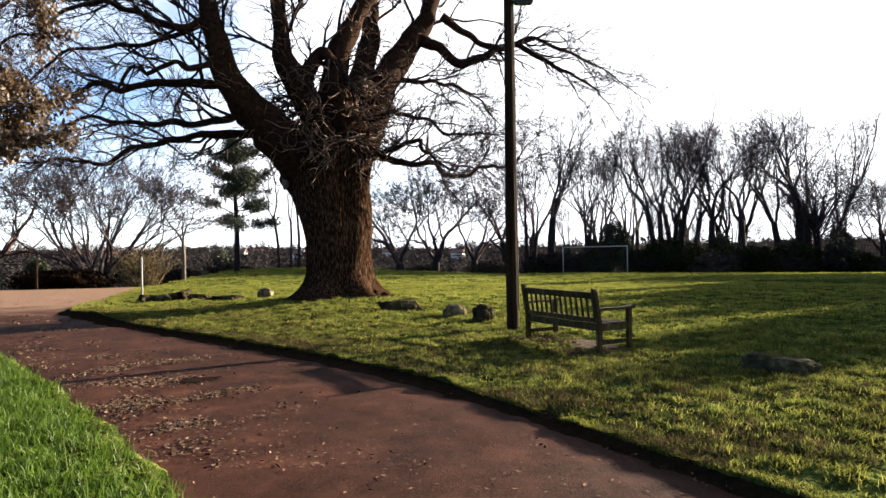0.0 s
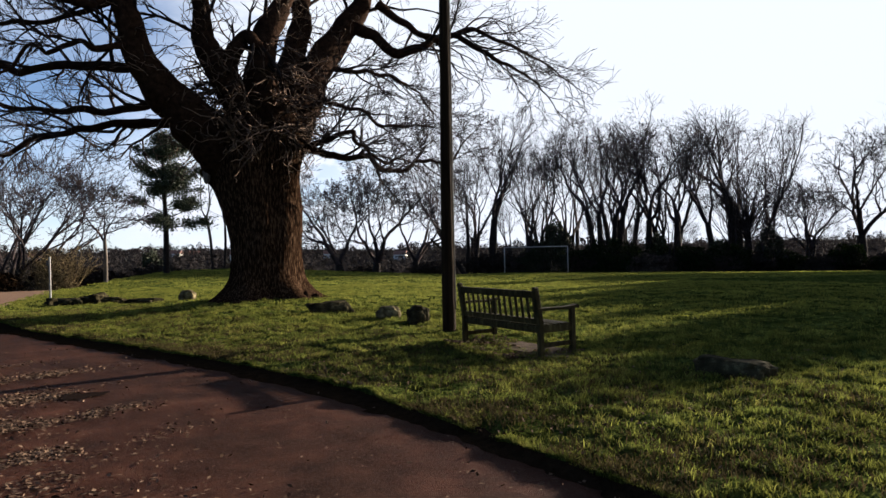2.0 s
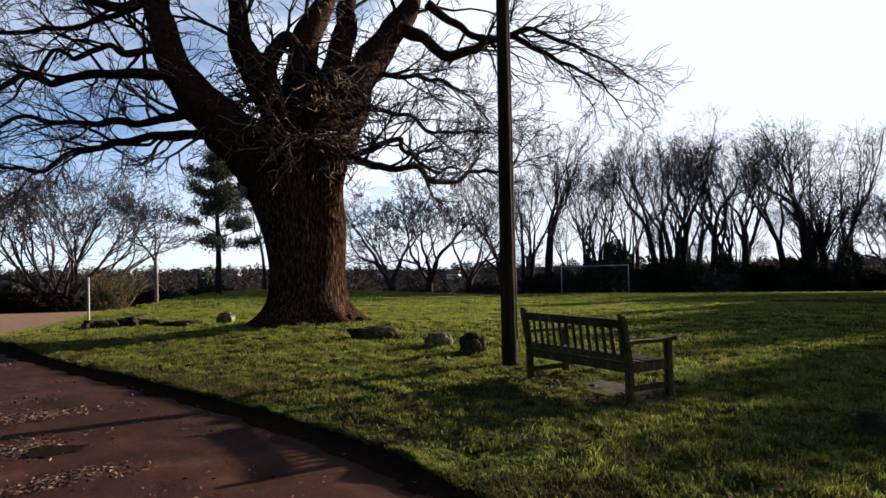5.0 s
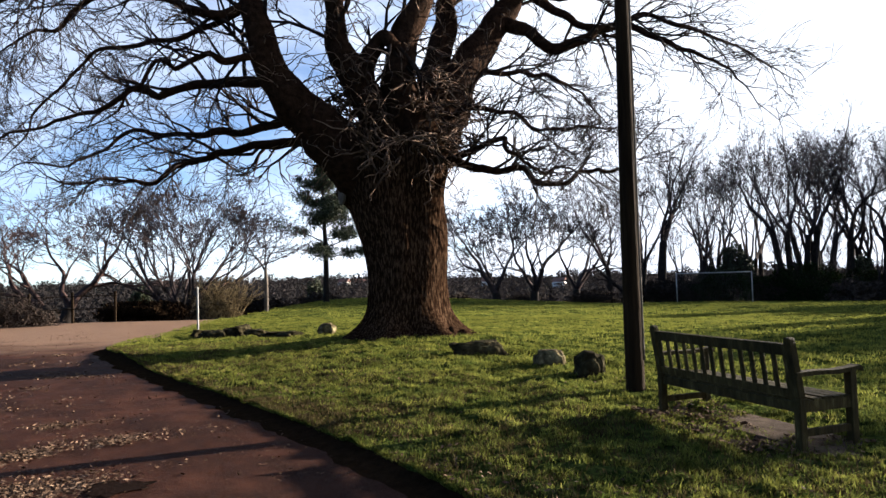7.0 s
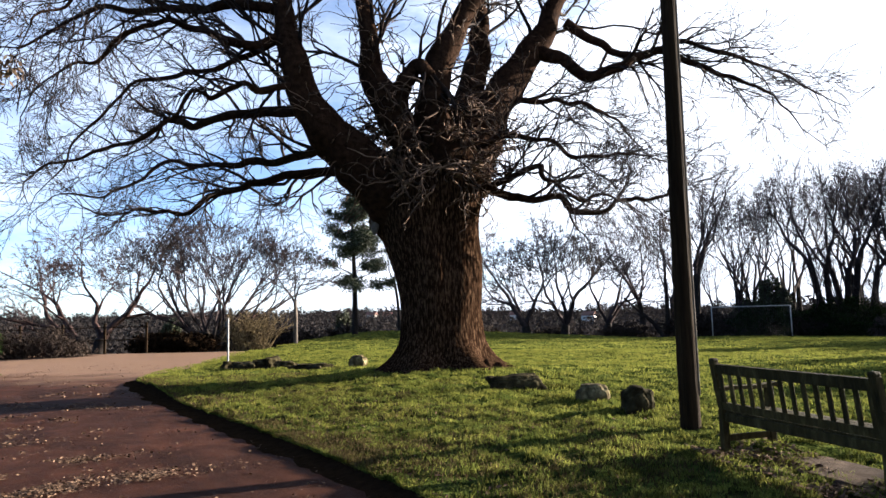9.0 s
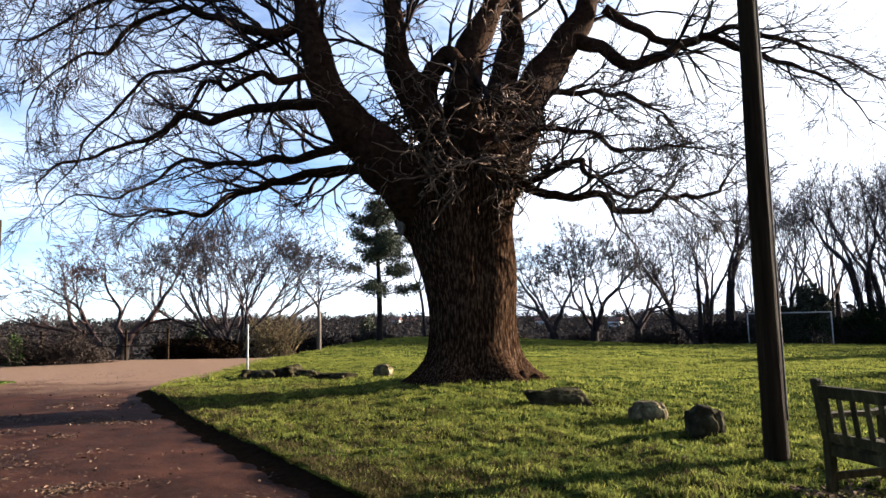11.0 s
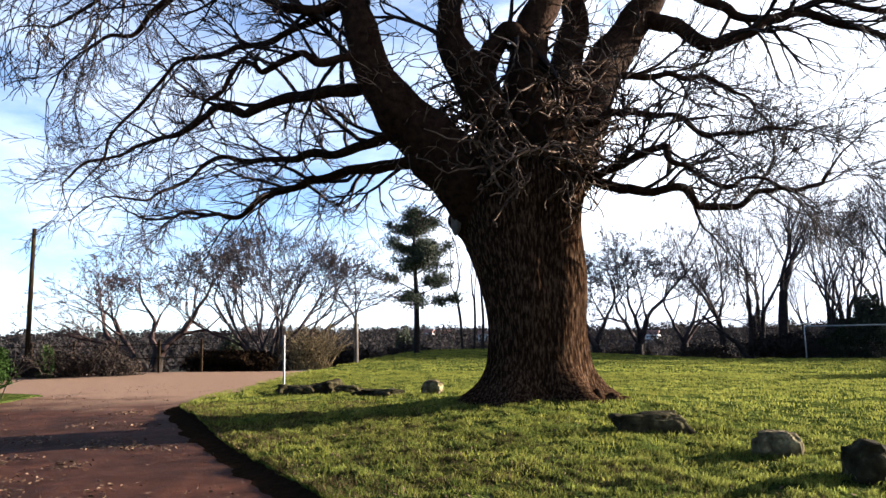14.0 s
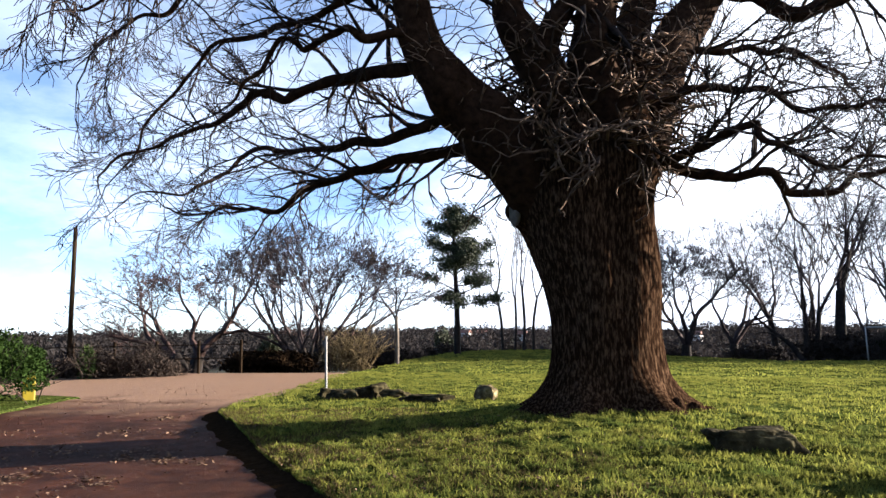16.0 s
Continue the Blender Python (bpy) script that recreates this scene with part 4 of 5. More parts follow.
MULTI = bare_tree("coppiced_tree", 15, 9.4, "bare many-stemmed tree with spreading branches", stems=tuple((0.22 * math.cos(k * 2.4), 0.22 * math.sin(k * 2.4), (0.16 + 0.055 * k) * math.cos(k * 2.4), (0.16 + 0.05 * k) * math.sin(k * 2.4)) for k in range(9)),
                  clear=0.22, spread=0.3, up=0.15, level=5, girth=0.018, tip=0.0125)
BIRCH = bare_tree("birch_clump", 16, 12.5, "clump of thin bare birch stems", stems=((-1.2, 0, -0.1, 0), (-0.3, 0.4, 0.03, 0), (0.5, 0, 0.0, 0.05), (1.3, 0.3, 0.1, 0)), clear=0.42, spread=0.3, up=0.35, level=3, girth=0.0105)
SMALL = bare_tree("young_tree", 17, 6.7, "small bare tree with a pale stem", clear=0.38, spread=0.45, up=0.25, level=5, girth=0.017, tip=0.007, bark=M_PALEBARK)
YARD = bare_tree("yard_tree", 29, 9.4, "bare tree with reddish twigs leaning over the yard", stems=((0, 0, -0.75, -0.1), (0.15, 0.1, 0.12, 0.1)), clear=0.2, spread=0.5, up=0.1, level=7, girth=0.044, tip=0.012, twig=M_REDTWIG)
for tr, m, rz in ((OAK, (-4.6, 68), 0), (TALL, (11.9, 73), 30), (CLUMP, (24.6, 73), 0), (MULTI, (-20.0, 38.5), 0), (BIRCH, (-14.2, 62.5), 0), (SMALL, (-15.6, 40.0), 0),
                  (FIELD_OAK, (53.3, 72), 0), (LEAN, (36.6, 73), 0), (COPSE, (8.6, 72), 0), (YARD, (-27.0, 38.0), -20)):
    tr.matrix_world = pose(*m, base_z(*m) - 0.05 if m[1] < 65 else FAR, 0, 0, rz)
put(OAK, -0.9, 70, FAR, 115, 1.02)
put(OAK, 3.4, 76, FAR, 200, 0.95)
put(OAK, 46.5, 71, FAR, 70, 0.85)
for x, y, rz, s in ((33.3, 75, 75, 0.9), (38.6, 73, 200, 1.03), (41.5, 77, 140, 1.0), (29.6, 74, 260, 0.92)):
    put(TALL, x, y, FAR, rz, s)
for x, y, rz, s in ((31.2, 75, 20, 0.95), (43.6, 75, 170, 0.98), (6.9, 75, 40, 0.8), (35.0, 79, 170, 0.95)):
    put(LEAN, x, y, FAR, rz, s)
for x, y, rz, s in ((15.6, 73, 60, 0.95), (18.2, 74, 150, 1.0), (16.8, 78, 300, 1.05), (20.6, 76, 20, 0.98), (10.0, 77, 250, 0.95), (28.0, 77, 90, 1.1), (46.0, 77, 200, 0.9), (49.5, 76, 30, 0.7), (33.0, 78, 220, 1.0), (23.0, 79, 140, 1.1)):
    put(COPSE, x, y, FAR, rz, s)
for k in range(15):
    put(COPSE if k % 3 else LEAN, 13.5 + 2.5 * k + 0.8 * math.sin(k * 5.1), 71.5 + 1.2 * math.sin(k * 3.3), FAR, 53 * k, 0.5 + 0.13 * math.sin(k * 2.1))
put(CLUMP, 27.4, 77, FAR, 130, 0.93)
for x, y, rz, s in ((61, 68, 120, 1.0), (69, 63, 250, 0.95)):
    put(FIELD_OAK, x, y, FAR, rz, s)
put(BIRCH, -10.5, 66, FAR, 90, 0.9)


snag = thing("leaning_snag", (8.6, 70.5, FAR), "dead broken stem leaning at the field's edge", "tree")
v, f = tube(smooth_line([(0, 0, -0.3), (-1.1, 0, 1.6), (-2.4, 0.1, 2.9), (-3.9, 0, 4.3)], 16), np.linspace(0.26, 0.09, 16), 9, 0.15, 6)
link_mesh("stem", v, f, M_FARBARK, snag, smooth=True)
v, f = tube(smooth_line([(-2.0, 0, 2.5), (-3.0, 0.1, 2.9), (-3.9, 0, 2.8)], 9), np.linspace(0.1, 0.04, 9), 8, 0.15, 8)
link_mesh("branch_stub", v, f, M_FARBARK, snag, smooth=True)


def pine(at, h, seed):
    rng = np.random.default_rng(seed)
    t = thing("pine_tree", at, "dark green pine with layered branches", "tree")
    line = smooth_line([(0, 0, -0.5), (0.05, 0, h * 0.4), (-0.1, 0.1, h * 0.75), (0, 0, h)], 20)
    v, f = tube(line, np.linspace(0.26, 0.04, 20), 8, 0.08)
    link_mesh("trunk", v, f, M_FARBARK, t, smooth=True)
    segs, cs = [], []
    for k in range(24):
        q = (k + rng.uniform(0, 0.7)) / 24
        z = h * (0.36 + 0.62 * q)
        a = k * 2.4 + rng.uniform(-0.5, 0.5)
        reach = (3.4 * (1 - q) ** 0.55 + 0.5) * rng.uniform(0.5, 1.12)
        w = np.array([math.cos(a), math.sin(a), rng.uniform(-0.3, 0.55)])
        p, ends = np.array([0, 0, z]), []
        for i in range(6):
            w = w + rng.normal(size=3) * 0.13 + np.array([0, 0, 0.05])
            w /= np.linalg.norm(w)
            e = p + w * reach / 6
            segs.append((*p, *e, 0.06 * (1 - i / 7), 0.05 * (1 - i / 7)))
            p = e
            if i > 1:
                ends.append((p, 0.34 + 0.08 * i))
                side = np.cross(w, (0, 0, 1.0)) * rng.choice((-1, 1)) * reach * rng.uniform(0.15, 0.32)
                segs.append((*p, *(p + side), 0.022, 0.012))
                ends.append((p + side, rng.uniform(0.3, 0.6)))
        for c, r in ends:
            if rng.uniform() < 0.85:
                u = rng.normal(size=(210, 3)) * np.array([r * 0.6, r * 0.6, r * 0.42])
                cs += list(c + u + np.array([0, 0, 0.12]))
    v, f = prisms(segs)
    tagged(link_mesh("branchwork", v, f, M_FARTWIG, t), kind="stuff")
    v, f = leaf_quads(cs, 0.085, rng, 0.1)
    tagged(link_mesh("needle_foliage", v, f, M_NEEDLE, t, "dark green needles"), kind="stuff")
    return t


pine((-16.6, 53.5, -0.7), 11.2, 5)


def ivied_tree(x, y, h, w, seed):
    """A forked tree with a broad dark head of small clumps and gaps."""
    rng = np.random.default_rng(seed)
    t = thing("dense_tree", (x, y, FAR), "dark round-headed tree dense with fine twigs", "tree")
    segs = []
    v, f = tube(smooth_line([(0, 0, -0.4), (0.2, 0, h * 0.2), (0.1, 0, h * 0.4)], 10), np.linspace(0.42, 0.28, 10), 9, 0.1)
    link_mesh("trunk", v, f, M_FARBARK, t, smooth=True)
    cs = []
    for k in range(90):
        a, q = rng.uniform(0, 6.28), math.sqrt(rng.uniform())
        c = np.array([math.cos(a) * q * w / 2, math.sin(a) * q * w / 2, h * (0.52 + 0.46 * math.sqrt(1 - 0.92 * q * q) * rng.uniform(0.3, 1.0))])
        base = np.array([0.1 + rng.normal() * 0.1, rng.normal() * 0.1, h * rng.uniform(0.2, 0.42)])
        mid = base + (c - base) * 0.5 + rng.normal(size=3) * 0.6 + np.array([0, 0, 0.8])
        segs += [(*base, *mid, 0.075, 0.045), (*mid, *c, 0.045, 0.02)]
        cs.append(c + rng.normal(size=(60, 3)) * np.array([0.7, 0.7, 0.35]))
    v, f = prisms(segs)
    tagged(link_mesh("branchwork", v, f, M_FARTWIG, t), kind="stuff")
    v, f = leaf_quads(np.concatenate(cs), 0.085, rng)
    tagged(link_mesh("foliage", v, f, M_FARTWIG, t), kind="stuff")


ivied_tree(41.0, 74.0, 13.0, 9.5, 41)


def bush(name, at, size, mat, label, seed, leaves=1600, leaf=0.09, twigs=40, group="", twig_mat=None, flat_top=0.0):
    """A shrub: stems from the base and leaves in an uneven volume."""
    rng = np.random.default_rng(seed)
    t = thing(name, at, label, "bush", group)
    segs = []
    for k in range(twigs):
        a = rng.uniform(0, 6.28)
        w = (math.cos(a) * rng.uniform(0.1, 1.2) * size[0] / size[2], math.sin(a) * rng.uniform(0.1, 1.2) * size[1] / size[2], 1.3)
        grow((rng.uniform(-0.4, 0.4) * size[0], rng.uniform(-0.4, 0.4) * size[1], -0.2), w, size[2] * rng.uniform(0.7, 1.2), 0.022, 1, rng, segs, 0.05, 0.4, 5, 0.7, 0.5, 0.6, 5, 0.006, 0.05)
    if segs:
        v, f = prisms(segs)
        tagged(link_mesh("stem_tangle", v, f, twig_mat or M_SCRUB, t), kind="stuff")
    n = leaves
    p = rng.normal(size=(n * 2, 3))
    p /= np.linalg.norm(p, axis=1)[:, None]
    p *= rng.uniform(0.15, 1.0, (n * 2, 1)) ** 0.5
    lump = np.array([noise.noise(Vector(q * 2.3) + Vector((seed, 0, 0))) for q in p])
    p = p[lump > -0.12][:n] * (1 + 0.5 * lump[lump > -0.12][:n, None])
    c = p * np.array([size[0] / 2, size[1] / 2, size[2] / 2]) + np.array([0, 0, size[2] * 0.5])
    c[:, 2] = np.maximum(c[:, 2], 0.02)
    v, f = leaf_quads(c, leaf, rng)
    tagged(link_mesh("foliage", v, f, mat, t), kind="stuff")
    return t


# scrub beyond the yard and under the far trees
rs = np.random.default_rng(8)
for i in range(15):
    x = -38 + i * 1.12 + rs.uniform(-0.4, 0.4)
    y = 27.2 + (x + 36) * 0.20 + rs.uniform(-0.2, 1.6)
    bush("scrub_bush", (x, y, -0.2), (rs.uniform(1.4, 2.8), 1.6, rs.uniform(0.8, 1.9)), M_SCRUB, "tangled brown winter scrub edging the yard", 100 + i, 2000, 0.055, 70, "scrub edging the yard")
for i, x in enumerate((-29.5, -27.2, -24.8)):
    bush("ivy_bush", (x, 28.3 + i * 0.4, -0.2), (0.8, 0.7, 1.5), M_IVYGREEN, "ivy-clad stump among brown scrub", 140 + i, 900, 0.07, 12, "ivy at the yard")
bush("garden_bush", (-17.6, 38.6, -0.1), (2.6, 1.8, 1.9), M_SCRUB, "sprawling bush with pale yellowish twigs", 151, 1300, 0.06, 150, twig_mat=M_STRAWTWIG)
SH = bush("undergrowth", (24, 70.5, FAR), (7, 4, 3.8), M_IVY, "dark evergreen undergrowth below the trees", 160, 5200, 0.17, 90, "undergrowth round the field")
SH2 = bush("bramble", (12, 72, FAR), (8, 4, 2.6), M_SCRUB, "dark brown brambles below the trees", 161, 5200, 0.16, 80, "undergrowth round the field")
ru = np.random.default_rng(9)
for k in range(26):
    x = 14.5 + k * 2.2
    put(SH if k % 3 else SH2, x, 70.5 - max(0, x - 40) * 0.18 + ru.uniform(-1.5, 3.0), FAR - 0.3 - 0.02 * max(0, min(x, 55) - 30), 37 * k, ru.uniform(0.5, 1.0))
for k, (x, y, s) in enumerate(((5, 73, 0.9), (-2, 74, 0.8), (-9, 73, 0.9), (-15, 68, 0.9), (-20, 62, 1.0), (-24, 56, 1.0), (-27, 50, 0.9), (-24, 45, 0.8), (-31, 42, 0.9), (18, 76, 1.2))):
    put(SH2, x, y, FAR + (0.5 if x < -14 else 0), 41 * k, s * 0.75)
TH = bush("conifer_thicket", (18.6, 73, FAR), (3.2, 3.2, 5.5), M_NEEDLE, "dark evergreen thicket behind the goal", 170, 6000, 0.2, 30)
put(TH, 16.2, 74, FAR, 80, 0.7)
put(TH, 42.5, 72, FAR, 10, 0.8)
put(TH, -24, 72, -2.6, 60, 0.75)
put(TH, -39, 64, -2.3, 160, 0.65)
put(TH, -13, 84, -3.2, 20, 0.8)
put(TH, 30.5, 74, FAR, 110, 0.75)
put(TH, 36.5, 72, FAR, 210, 0.6)
heap = bush("compost_heap", (-20.9, 36.4, -0.45), (4.8, 2.2, 1.25), M_CUT, "low dark heap of cuttings behind the yard", 175, 6500, 0.1, 0)

# trees off the field's right side, whose shade falls across the grass
EV = bush("evergreen_tree", (50.3, 37.3, -0.5), (4.6, 4.6, 13.6), M_IVY, "unseen dense tall evergreen tree added for its shade", 180, 20000, 0.5, 20, "evergreens beside the field")


def in_row(along, across, s, rz):
    a = radians(SUN_AZ)
    put(EV, along * math.cos(a) - across * math.sin(a), along * math.sin(a) + across * math.cos(a), -0.6, rz, s)


for along, across, s, rz in ((66, 4.7, 1.015, 70), (66, 6.4, 1.01, 170), (72, 9.8, 1.09, 20), (73, 12.4, 1.08, 130), (72, 15.0, 1.0, 210), (78, 17.8, 0.98, 80), (79, 20.3, 1.0, 10), (78, 22.7, 1.04, 250), (80, 25.6, 0.92, 160)):
    in_row(along, across, s, rz)

# Unseen row added behind the camera to block part of the sky's fill.
for k in range(11):
    put(EV, -34 + 7.0 * k, -26 - 3 * math.sin(k * 1.9), -0.6, 47 * k, 1.0 + 0.12 * math.sin(k * 2.7))

# hedge and grit bin at the lane's edge
hd = bush("hedge", (-18.1, 19.0, -0.1), (3.0, 4.2, 1.85), M_HEDGE, "clipped green hedge at the lane's edge", 190, 17000, 0.05, 20)
gb = thing("grit_bin", (-17.9, 20.75, -0.06), "small yellow grit bin beside the hedge", "bin", rz=-40)
part("body", box((0.22, 0.3, 0.7), (0, 0, 0.33), 0.03, taper=1.05), M_YELLOW, gb)
part("lid", box((0.26, 0.34, 0.07), (0, 0, 0.7), 0.03), M_YELLOW, gb)

# far pole and fence
tp = thing("telegraph_pole", (-29.0, 32.0, -0.5), "slim wooden telegraph pole behind the yard", "pole")
v, f = tube([(0, 0, -0.3), (0, 0, 3.5), (0.03, 0, 7.4)], [0.12, 0.11, 0.09], 10)
link_mesh("shaft", v, f, M_POLE, tp, smooth=True)
fn = thing("fence", (-31, 29.6, -0.3), "old post and rail fence in the scrub", "fence", rz=17)
for i in range(7):
    part("post", box((0.1, 0.1, 1.9), (i * 1.9, 0, 0.75), 0.01), M_POLE, fn)
part("rail", box((11.6, 0.03, 0.045), (5.7, -0.08, 1.5), 0.006), M_POLE, fn)
part("rail", box((11.6, 0.03, 0.045), (5.7, -0.08, 0.9), 0.006), M_POLE, fn)


# ---- brown-leaved tree at the verge ----
def leafy_tree():
    rng = np.random.default_rng(21)
    t = thing("beech_tree", (-6.8, 7.3, 0.0), "tree still hung with dry brown leaves beside the lane", "tree")
    line = smooth_line([(0, 0, -0.4), (0.1, 0, 1.5), (0.0, 0.1, 3.5), (0.2, 0, 7.5)], 24)
    v, f = tube(line, np.linspace(0.3, 0.08, 24), 12, 0.1)
    link_mesh("trunk", v, f, M_FARBARK, t, smooth=True)
    segs = []
    for k in range(84):
        i = int(rng.uniform(6, 23.9))
        a = rng.uniform(0, 6.28)
        w = (math.cos(a), math.sin(a), rng.uniform(0.0, 0.7))
        grow(line[i], w, rng.uniform(1.2, 2.2), 0.05, 2, rng, segs, 0.08, 0.35, 5, 0.7, 0.5, 0.55, 6, 0.005, 0.02)
    segs = [q for q in segs if q[5] > 2.6 and q[4] < 2.1]     # clipped clear of the lane
    v, f = prisms(segs)
    tagged(link_mesh("branchwork", v, f, M_TWIG, t), kind="stuff")
    s = np.array(segs)
    thin = s[s[:, 6] < 0.02]
    pick = rng.choice(len(thin), 170000)
    u = rng.uniform(0, 1, (170000, 1))
    c = thin[pick, 0:3] * (1 - u) + thin[pick, 3:6] * u + rng.normal(size=(170000, 3)) * 0.06
    c = c[(c[:, 2] > 2.75) & (c[:, 1] < 2.1)]
    v, f = leaf_quads(c, 0.036, rng)
    tagged(link_mesh("foliage", v, f, M_BROWNLEAF, t, "dry curled brown leaves"), kind="stuff")


leafy_tree()


# ---- far woods and houses ----
def far_woods():
    rng = np.random.default_rng(31)
    cs, size = [], []
    for k in range(5200):
        a = radians(rng.uniform(-64, 45))
        d = 120 + 430 * rng.uniform() ** 0.8
        x, y = math.sin(a) * d, math.cos(a) * d
        z = float(far_z(np.array(x), np.array(y)))
        grove = noise.noise(Vector((x * 0.02, y * 0.02, 3)))
        w, h = rng.uniform(1.6, 4.2), rng.uniform(1.5, 4.0) + max(0.0, grove + rng.normal() * 0.22) * 7.5 * (0.6 if d < 190 else 1.0)
        n = int(24 + 6 * h)
        u = rng.normal(size=(n, 3))
        u /= np.linalg.norm(u, axis=1)[:, None]
        u *= rng.uniform(0.3, 1.0, (n, 1)) ** 0.4
        cs.append(u * np.array([w * 0.8, w * 0.8, h * 0.5]) + np.array([x, y, z + h * 0.5]))
    v, f = leaf_quads(np.concatenate(cs), 0.62, rng)
    ob = link_mesh("far_woods", v, f, M_WOODS)
    tagged(ob, "grey-brown winter woods on the far hillside", "woods", kind="stuff")


far_woods()


def house(x, y, rz, s):
    z = float(far_z(np.array(x), np.array(y)))
    h = thing("house", (x, y, z), "small pale far house with a tiled roof", "house", "far houses", rz)
    part("wall", box((9 * s, 7 * s, 6 * s), (0, 0, 3 * s), 0), M_RENDER, h)
    bm = bmesh.new()
    c = [bm.verts.new(p) for p in ((-4.8 * s, -3.9 * s, 5.9 * s), (4.8 * s, -3.9 * s, 5.9 * s), (4.8 * s, 3.9 * s, 5.9 * s), (-4.8 * s, 3.9 * s, 5.9 * s), (-4.8 * s, 0, 8.8 * s), (4.8 * s, 0, 8.8 * s))]
    for q in ((0, 1, 5, 4), (2, 3, 4, 5), (0, 4, 3), (1, 2, 5), (3, 2, 1, 0)):
        bm.faces.new([c[i] for i in q])
    part("roof", bm, M_ROOF, h)
    for wx in (-2.6, 0, 2.6):
        for wz in (1.6, 4.2):
            part("window", box((1.1 * s, 0.1, 1.2 * s), (wx * s, -3.52 * s, wz * s), 0), M_GLASS, h)


for x, y, rz, s in ((-92, 330, 20, 0.6), (-105, 345, -10, 0.6), (-70, 320, 0, 0.6), (-28, 330, 10, 0.6), (6, 300, -20, 0.6), (-150, 300, 30, 0.6)):
    house(x, y, rz, s)


# ---- grass, litter ----
def blades(name, label, pts, z, hgt, width, mat, rng):
    n = len(pts)
    a = rng.uniform(0, 2 * math.pi, n)
    h = hgt * rng.uniform(0.45, 1.35, n)
    lean = rng.normal(size=(n, 2)) * 0.45
    b = np.stack([pts[:, 0], pts[:, 1], z - 0.008], 1)
    side = np.stack([np.cos(a), np.sin(a), np.zeros(n)], 1) * (width * rng.uniform(0.6, 1.4, n))[:, None]
    mid = b + np.stack([lean[:, 0] * h * 0.35, lean[:, 1] * h * 0.35, h * 0.6], 1)
    tip = b + np.stack([lean[:, 0] * h, lean[:, 1] * h, h * 0.95], 1)
    v = np.stack([b - side, b + side, mid + side * 0.7, mid - side * 0.7, tip], 1).reshape(-1, 3)
    i = np.arange(n)[:, None] * 5
    f = np.concatenate([i + np.array([[0, 1, 2]]), i + np.array([[0, 2, 3]]), i + np.array([[3, 2, 4]])])
    return tagged(link_mesh(name, v, f, mat), label, "grass", kind="stuff")


def clumpy(n, rng, sampler, keep=0.0, scale=2.5):
    out = []
    while sum(len(o) for o in out) < n:
        p = sampler(n)
        m = np.array([noise.noise(Vector((q[0] * scale, q[1] * scale, 0))) for q in p])
        out.append(p[m + rng.normal(size=len(p)) * 0.25 > keep])
    return np.concatenate(out)[:n]


rg = np.random.default_rng(77)


def near_lawn(n):
    y = 4.0 + 15.0 * rg.uniform(size=n) ** 1.25 - np.abs(rg.normal(size=n)) * 1.2
    k = edge_x(KERB, y)
    x = k + 8.5 * rg.uniform(size=n) ** 1.1 + np.abs(rg.normal(size=n)) * 1.5
    return np.stack([x, y], 1)[x > k + 0.01]


c = clumpy(17000, rg, near_lawn, 0.10, 4.5)
tall = np.repeat(rg.uniform(0.55, 1.3, len(c)), 18)
p = np.repeat(c, 18, 0) + rg.normal(size=(len(c) * 18, 2)) * 0.03
keep = p[:, 0] > edge_x(KERB, p[:, 1]) + 0.01
p, tall = p[keep], tall[keep]
blades("lawn_grass", "short tufted sunlit grass", p, lawn_z(p[:, 0], p[:, 1]), 0.055 * tall, 0.0048, M_BLADE, rg)


def side_lawn(n):
    y = rg.uniform(-7, 16, n)
    x = edge_x(KERB, y) + 0.05 + rg.uniform(0, 1, n) * np.where(y < 4, 14, 24)
    return np.stack([x, y], 1)


p = np.repeat(clumpy(11000, rg, side_lawn, 0.06, 3.0), 12, 0)
p = p + rg.normal(size=p.shape) * 0.035
blades("lawn_grass", "short tufted grass away from the bench", p, lawn_z(p[:, 0], p[:, 1]), 0.046, 0.0055, M_BLADE, rg)


def mid_lawn(n):
    y = rg.uniform(13, 32, n)
    x = edge_x(KERB, y) + rg.uniform(0, 26, n)
    return np.stack([x, y], 1)


p = clumpy(130000, rg, mid_lawn, 0.08, 2.4)
blades("lawn_grass", "short grass of the open field", p, lawn_z(p[:, 0], p[:, 1]), 0.06, 0.008, M_LITFIELD, rg)


def far_lawn(n):
    y = rg.uniform(29, 64, n)
    x = edge_x(KERB, y) + rg.uniform(0.2, 68, n)
    return np.stack([x, y], 1)


p = clumpy(110000, rg, far_lawn, 0.0, 1.0)
blades("lawn_grass", "short sunlit grass of the far field", p, lawn_z(p[:, 0], p[:, 1]), 0.06, 0.02, M_LITFIELD, rg)


def edge_tufts(n):
    y = rg.uniform(2.5, 19, n)
    x = edge_x(KERB, y) + np.abs(rg.normal(size=n)) * 0.09 - 0.015
    return np.stack([x, y], 1)


p = clumpy(60000, rg, edge_tufts, -0.2)
blades("edge_grass", "grass tufts hanging over the turf edge", p, lawn_z(p[:, 0], p[:, 1]) - 0.02, 0.045, 0.004, M_BLADE, rg)


def near_verge(n):
    y = np.where(rg.uniform(size=n) < 0.75, rg.uniform(1.5, 13, n), rg.uniform(-8, 19, n))
    x = edge_x(VERGE, y) + 0.02 - 5.0 * rg.uniform(size=n) ** 1.4 - np.abs(rg.normal(size=n)) * 1.0
    return np.stack([x, y], 1)


p = clumpy(110000, rg, near_verge, -0.1, 4.0)
blades("verge_grass", "lush longer green grass of the verge", p, verge_z(p[:, 0], p[:, 1]), 0.10, 0.005, M_LUSH, rg)


